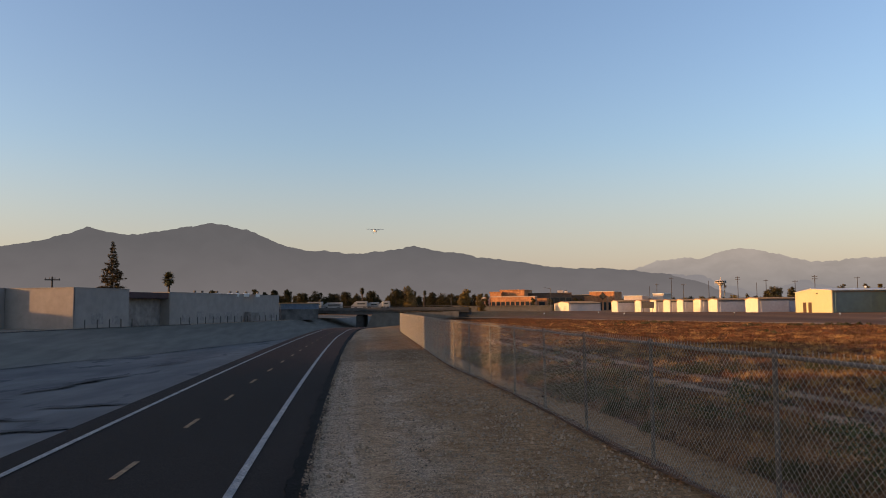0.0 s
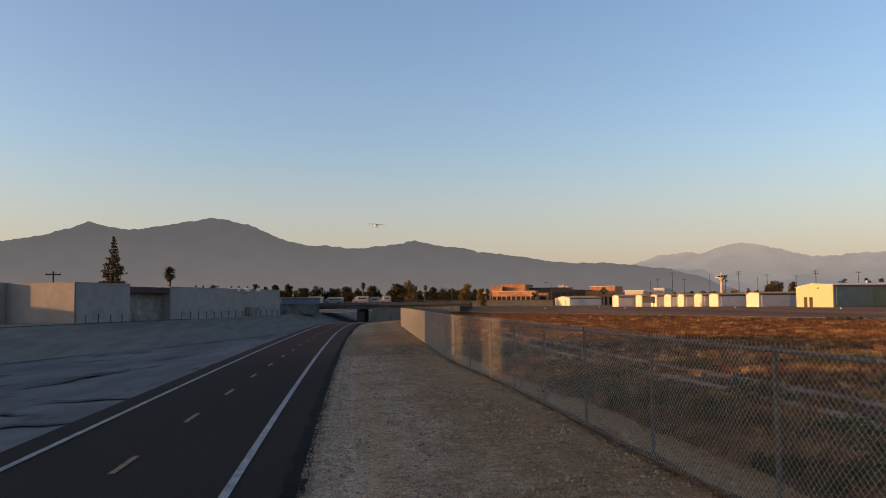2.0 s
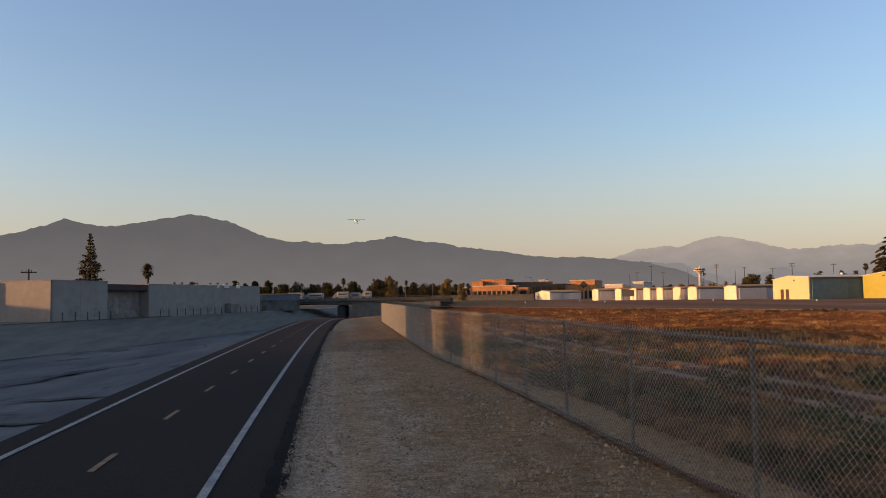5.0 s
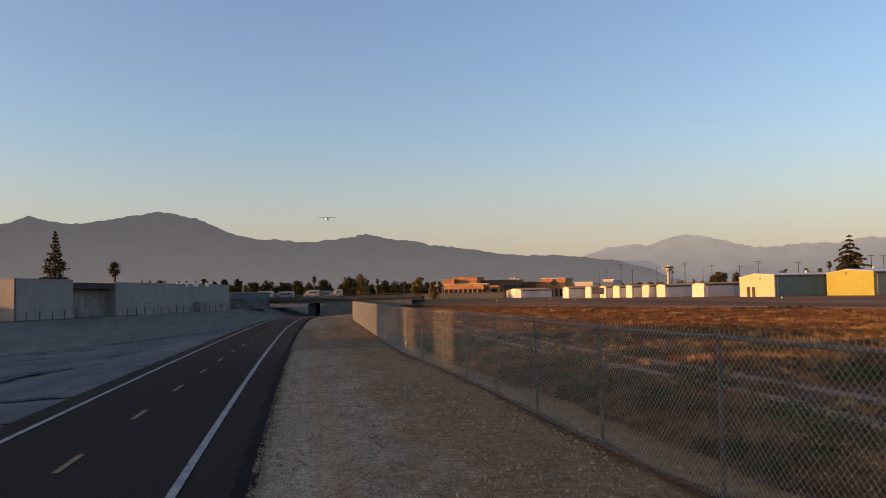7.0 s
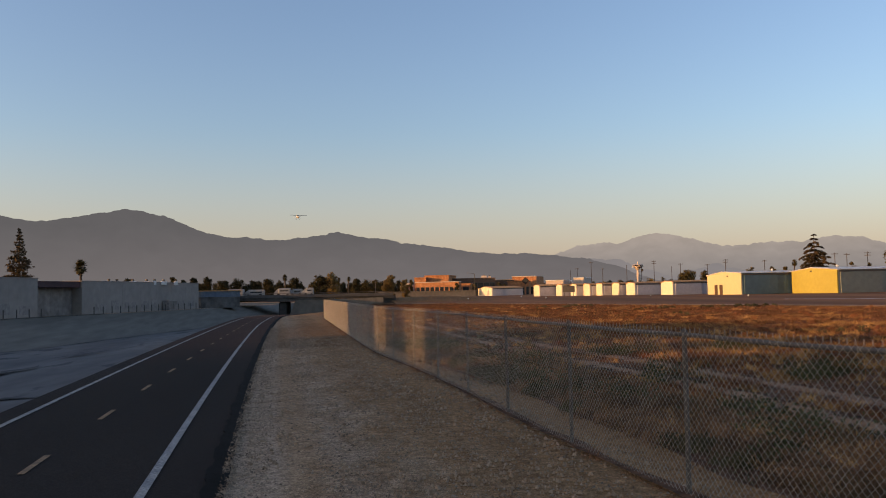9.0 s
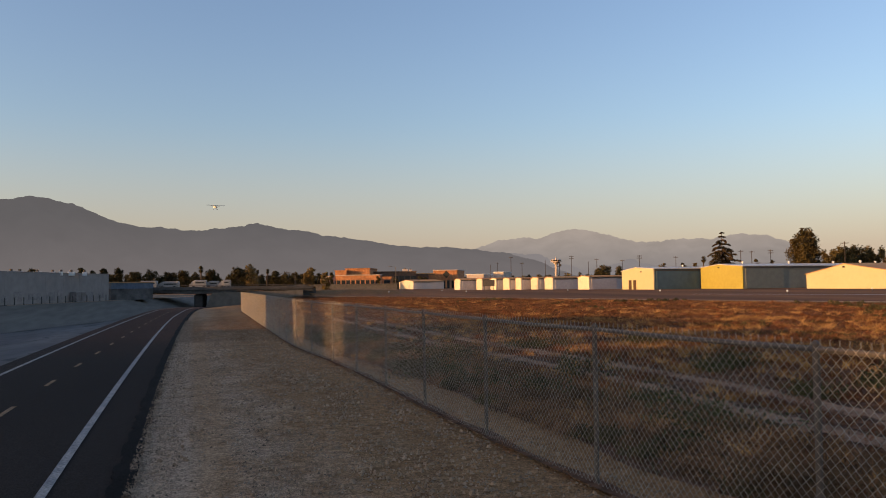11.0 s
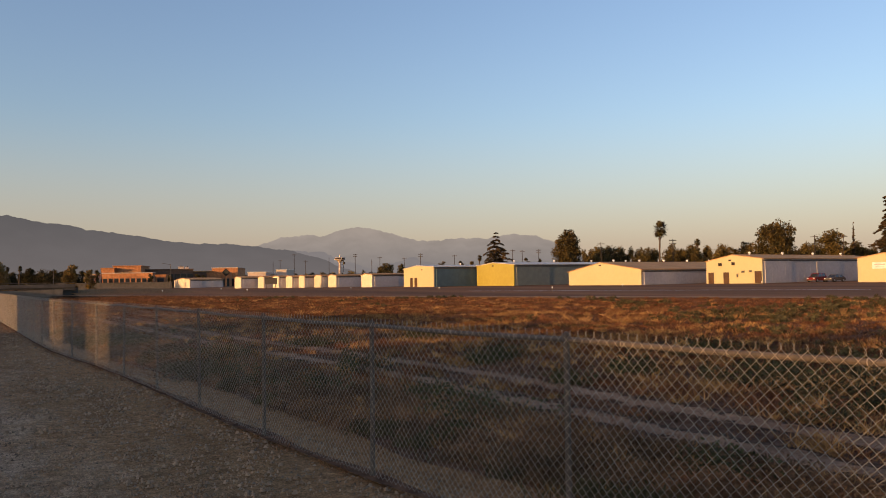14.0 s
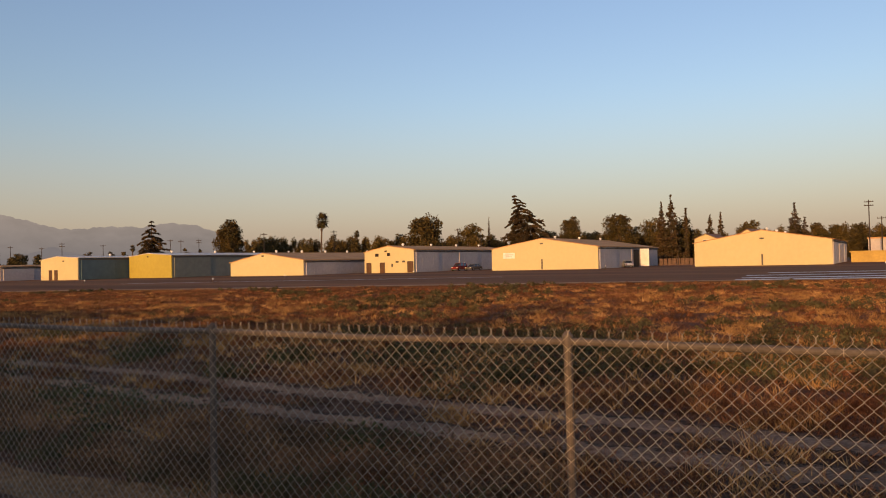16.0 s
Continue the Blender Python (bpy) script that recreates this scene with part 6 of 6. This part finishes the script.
def build_clods():
    """Small lumps of dry soil, thicker in drifts and towards the fence."""
    rnd = np.random.RandomState(12)
    verts, faces = [], []
    for k in range(15000):
        d = 2.4 + 34 * rnd.rand() ** 1.9
        y = d - 1.2
        if y < 5:
            y = rnd.uniform(-6, 5)
        v, fx = verge(y), fence_x(y)
        u = rnd.rand() ** 0.8
        x = v + 0.1 + (fx + 0.3 - v) * u
        if noise.noise(Vector((x * 1.6, y * 1.1, 4.4))) + 0.5 * u + 0.25 * rnd.randn() < 0.2:
            continue
        s = (0.006 + 0.014 * rnd.rand() ** 3) * (1 + min(d, 16) / 16)
        a, b, h = rnd.rand() * 6.28, len(verts), s * rnd.uniform(0.45, 0.8)
        z = 0.008 + 0.03 * math.sin(math.pi * u)
        for j in range(5):
            t = a + j * 1.257
            q = s * rnd.uniform(0.75, 1.25)
            verts.append((x + math.cos(t) * q, y + math.sin(t) * q, z - 0.012))
        for j in range(3):
            t = a + 0.5 + j * 2.09
            verts.append((x + math.cos(t) * s * 0.5, y + math.sin(t) * s * 0.5, z + h * rnd.uniform(0.7, 1.1)))
        faces += [(b, b + 1, b + 5), (b + 1, b + 2, b + 6, b + 5), (b + 2, b + 3, b + 6), (b + 3, b + 4, b + 7, b + 6), (b + 4, b, b + 5, b + 7), (b + 5, b + 6, b + 7)]
    tagged(array_object("dirt_clods", verts, faces, M_CLODS), "small brown clods of dry soil on the verge", "soil", kind="stuff")


build_clods()


# ---- dry grass ----
def blades(xy, height, spread, width, count, rnd, lean=0.45):
    """count thin blades for each tuft at xy; arrays of heights, spreads and widths."""
    n = len(xy)
    m = n * count
    base = np.repeat(xy, count, 0) + rnd.normal(size=(m, 2)) * np.repeat(spread, count)[:, None]
    h = np.repeat(height, count) * rnd.uniform(0.45, 1.15, m)
    w = np.repeat(width, count) * rnd.uniform(0.6, 1.3, m)
    a = rnd.rand(m) * 2 * math.pi
    side = np.stack([np.cos(a), np.sin(a)], 1)
    tip = rnd.normal(size=(m, 2)) * (h * lean)[:, None]
    v = np.zeros((m, 3, 3))
    v[:, 0, :2], v[:, 1, :2], v[:, 2, :2] = base - side * w[:, None], base + side * w[:, None], base + tip
    v[:, 0, 2] = v[:, 1, 2] = -0.02
    v[:, 2, 2] = h
    return v.reshape(-1, 3), np.arange(m * 3).reshape(-1, 3)


def field_spots(n, rnd, r0, r1, power=1.0):
    """Spots in the field between the fence and the runway, denser near the fence."""
    r = r0 + (r1 - r0) * rnd.rand(n) ** power
    a = np.radians(rnd.uniform(-8, 92, n))
    x, y = np.sin(a) * r, np.cos(a) * r
    fx = np.array([fence_x(min(v, 64)) for v in y])
    off = x - fx
    rim = np.array([0.45 * noise.noise(Vector((v * 0.55, 3.3, 0.5))) + 0.25 * noise.noise(Vector((v * 2.3, 1.3, 0.5))) for v in y])
    ok = (off > 0.8 + rim + 0.5 * rnd.rand(n) ** 2) & (x < 34.5 + (76.4 - y) * 0.435 - 0.3 - 1.5 * rnd.rand(n) ** 3)
    for mid in (track_in, track_out):
        at = np.array([mid(v) for v in y])
        ok &= (np.abs(off - at) > 0.30 + 0.28 * rnd.rand(n)) | (rnd.rand(n) < 0.08) | (y > 48)
    return np.stack([x, y], 1)[ok], r[ok]


def cover(xy, scale, seed):
    return np.array([noise.fractal(Vector((p[0] * scale, p[1] * scale, seed)), 1.0, 2.0, 4) for p in xy])


def leafy(xy, radius, height, size, count, rnd):
    """Low bushy weeds: count small leaves for each spot in a flattened dome."""
    n = len(xy) * count
    d = rnd.normal(size=(n, 3))
    d /= np.linalg.norm(d, axis=1)[:, None]
    d[:, 2] = np.abs(d[:, 2])
    reach = rnd.rand(n, 1) ** 0.4
    p = d * reach
    p[:, :2] *= np.repeat(radius, count)[:, None]
    p[:, 2] *= np.repeat(height, count)
    p[:, :2] += np.repeat(xy, count, 0)
    a, b = rnd.normal(size=(n, 3)), rnd.normal(size=(n, 3))
    s = (np.repeat(size, count) * rnd.uniform(0.5, 1.3, n))[:, None]
    a *= s / np.linalg.norm(a, axis=1)[:, None]
    b *= 0.4 * s / np.linalg.norm(b, axis=1)[:, None]
    v = np.stack([p - a, p - b, p + a, p + b], 1).reshape(-1, 3)
    return v, np.arange(n * 4).reshape(-1, 4)


def build_grass():
    rnd = np.random.RandomState(21)
    # short litter all over
    xy, r = field_spots(130000, rnd, 3.2, 125)
    v, f = blades(xy, (0.035 + 0.05 * rnd.rand(len(xy))) * (1 + r / 60), 0.07 * (1 + r / 25), 0.007 * (1 + r / 12), 4, rnd, 1.1)
    tagged(array_object("dry_litter", v, f, M_LITTER), "short dry brown litter over the airfield", "grass", kind="stuff")
    # tufts of three kinds, in patches
    xy, r = field_spots(60000, rnd, 3.4, 128)
    wide_patch, small_patch, kind = cover(xy, 0.13, 3.1), cover(xy, 0.7, 5.5), cover(xy, 0.21, 9.4) + 0.35 * cover(xy, 1.1, 2.2)
    away = xy[:, 0] - np.array([fence_x(min(v, 64)) for v in xy[:, 1]])
    course = np.degrees(np.arctan2(xy[:, 0], xy[:, 1]))
    # Real patches plus light in the mix: straw where sunlit, less by shaded fence.
    kind = kind - 0.22 * np.clip(1 - away / 9, 0, 1) + (0.46 * np.clip((44 - course) / 14, 0, 1) - 0.20) * np.clip((away - 7) / 9, 0, 1) + 0.6 * np.clip((course - 66) / 10, 0, 1) * (away > 9)
    keep = rnd.rand(len(xy)) < np.clip(0.40 + 0.3 * np.clip((course - 70) / 8, 0, 1) + 0.35 * np.clip((away - 8) / 8, 0, 1) * np.clip((48 - course) / 8, 0, 1) + 0.9 * wide_patch + 1.5 * small_patch - 0.12 * np.clip(1 - away / 9, 0, 1), 0.03, 1.0)
    for name, mat, ok, hh, label in (
            ("straw_grass", M_STRAW, kind > 0.12, 0.15, "golden straw-coloured grass tufts"),
            ("rust_grass", M_RUST, (kind <= 0.12) & (kind > -0.34), 0.15, "rust-brown dry weed tufts in the field"),
            ("olive_grass", M_OLIVE_WEED, kind <= -0.34, 0.15, "dull olive weed tufts in the field")):
        m = keep & ok
        size = rnd.uniform(0.5, 1.4, m.sum()) * (0.8 + 0.6 * np.clip(small_patch[m], 0, 1))
        v, f = blades(xy[m], hh * size * (1 - 0.35 * np.clip(r[m] / 50, 0, 1)), 0.075 * size * (1 + r[m] / 24), 0.0046 * (1 + r[m] / 11), 18, rnd, 1.1)
        tagged(array_object(name, v, f, mat), label, "grass", kind="stuff")
    # single pale straw tufts that stand out near the fence
    xy, r = field_spots(1500, rnd, 4.0, 42, 0.8)
    size = rnd.uniform(0.5, 1.25, len(xy))
    v, f = blades(xy, 0.20 * size, 0.065 * size, 0.0034 * (1 + r / 12), 34, rnd, 0.6)
    tagged(array_object("straw_tufts", v, f, M_STRAW), "single pale dry straw tufts in the field", "grass", kind="stuff")
    # leafy green weeds in drifts
    xy, r = field_spots(9000, rnd, 4.0, 95)
    course = np.degrees(np.arctan2(xy[:, 0], xy[:, 1]))
    drift = 0.44 * np.clip(1 - np.abs(course - 54) / 14, 0, 1) - 0.3 * np.clip((40 - course) / 10, 0, 1) * (r > 18)
    m = cover(xy, 0.11, 8.7) + 0.4 * cover(xy, 0.5, 1.7) + drift > 0.36
    xy, r = xy[m], r[m]
    size = rnd.uniform(0.4, 1.2, len(xy))
    v, f = leafy(xy, 0.28 * size, 0.30 * size, 0.030 * (1 + r / 22), 70, rnd)
    tagged(array_object("green_weeds", v, f, M_OLIVE_WEED), "low leafy green weeds in drifts", "weeds", kind="stuff")
    # dull green and brown weeds in a belt just beyond the fence
    y = rnd.uniform(3, 36, 4600)
    xy = np.stack([np.array([fence_x(k) for k in y]) + 1.0 + 2.2 * rnd.rand(len(y)) ** 1.2, y], 1)
    drift = cover(xy, 0.3, 4.9)
    for name, mat, ok, label in (("belt_weeds", M_OLIVE_WEED, drift > 0.10, "dull green weeds in a belt along the fence"), ("belt_scrub", M_SCRUB, drift < 0.02, "rust-brown scrub in a belt along the fence")):
        p = xy[ok]
        size = rnd.uniform(0.35, 1.0, len(p))
        v, f = leafy(p, 0.26 * size, 0.24 * size, 0.020 * (1 + np.hypot(p[:, 0], p[:, 1]) / 25), 90, rnd)
        tagged(array_object(name, v, f, mat), label, "weeds", kind="stuff")
    # pale round dry bushes
    xy, r = field_spots(2600, rnd, 4.0, 95, 1.1)
    size = rnd.uniform(0.5, 1.1, len(xy))
    pick = rnd.rand(len(xy)) < 0.55
    v, f = leafy(xy[pick], 0.2 * size[pick], 0.2 * size[pick], 0.014 * (1 + r[pick] / 20), 120, rnd)
    tagged(array_object("rusty_bushes", v, f, M_RUST), "small rust-brown bushes in the field", "weeds", kind="stuff")
    xy, r, size = xy[~pick], r[~pick], size[~pick]
    v, f = blades(xy, 0.24 * size, 0.08 * size, 0.0032 * (1 + r / 14), 60, rnd, 1.1)
    tagged(array_object("dry_bushes", v, f, M_STRAW), "small pale dry bushes in the field", "weeds", kind="stuff")
    # weeds along the foot of the fence
    n = 260
    y = rnd.uniform(-6, 40, n)
    xy = np.stack([np.array([fence_x(k) for k in y]) + rnd.normal(size=n) * 0.12, y], 1)[rnd.rand(n) < 0.35]
    v, f = blades(xy, 0.12 * np.ones(len(xy)), 0.05 * np.ones(len(xy)), 0.004 * np.ones(len(xy)), 14, rnd, 0.8)
    tagged(array_object("fence_weeds", v, f, M_LITTER), "thin dry weeds along the fence foot", "weeds", kind="stuff")


build_grass()


def bush(off, y, radius, height, seed):
    """A low leafy weed bush, off metres beyond the fence."""
    rnd = np.random.RandomState(seed)
    b = thing("bush", (fence_x(y) + off, y, 0), 0, "dull green leafy weed bush in dry grass", "bush", "weed bushes in the field")
    n = int(900 * radius / 0.5)
    spots = rnd.normal(size=(max(n // 60, 6), 2)) * radius * 0.5
    v, f = leafy(spots, radius * rnd.uniform(0.35, 0.6, len(spots)), height * rnd.uniform(0.5, 1.1, len(spots)), np.full(len(spots), 0.035), 90, rnd)
    array_object("foliage", v, f, M_BUSH, b)
    for k in range(5):
        a = rnd.rand() * 6.28
        bm = bmesh.new()
        add_tube(bm, (0, 0, -0.02), (math.cos(a) * radius * 0.5, math.sin(a) * radius * 0.5, height * rnd.uniform(0.5, 0.9)), 0.008, 0.003, 4)
        part("stem", bm, M_BARK, b)


M_BUSH = material("green_bush_leaves", (0.088, 0.092, 0.042), 0.9, other=(0.066, 0.058, 0.028), scale=2.0, fine=9, amount=0.4, spread=0.4, spec=0.05)
for k, (off, y, r_, h_) in enumerate(((4.15, 15.1, 0.55, 0.6), (2.1, 12.7, 0.6, 0.4), (3.2, 11.0, 0.6, 0.4), (1.5, 13.9, 0.5, 0.35), (7.9, 15.6, 0.7, 0.5), (1.5, 15.4, 0.7, 0.45), (7.0, 15.0, 0.5, 0.4),
                                      (9.2, 9.5, 0.6, 0.45), (2.9, 9.4, 0.8, 0.4), (2.6, 5.2, 0.5, 0.3), (7.4, 6.5, 0.5, 0.35), (6.3, 11.2, 0.45, 0.4), (8.2, 12.0, 0.6, 0.4), (11.5, 7.0, 0.7, 0.4), (9.5, 3.5, 0.6, 0.4),
                                      (12.5, 14.0, 0.7, 0.5), (2.2, 18.2, 0.8, 0.5), (3.4, 20.5, 0.7, 0.45), (6.5, 22.0, 0.8, 0.5), (10.0, 22.0, 0.8, 0.5), (1.9, 8.0, 0.4, 0.25), (13.0, 4.5, 0.5, 0.35))):
    bush(off, y, r_, h_, 300 + k)
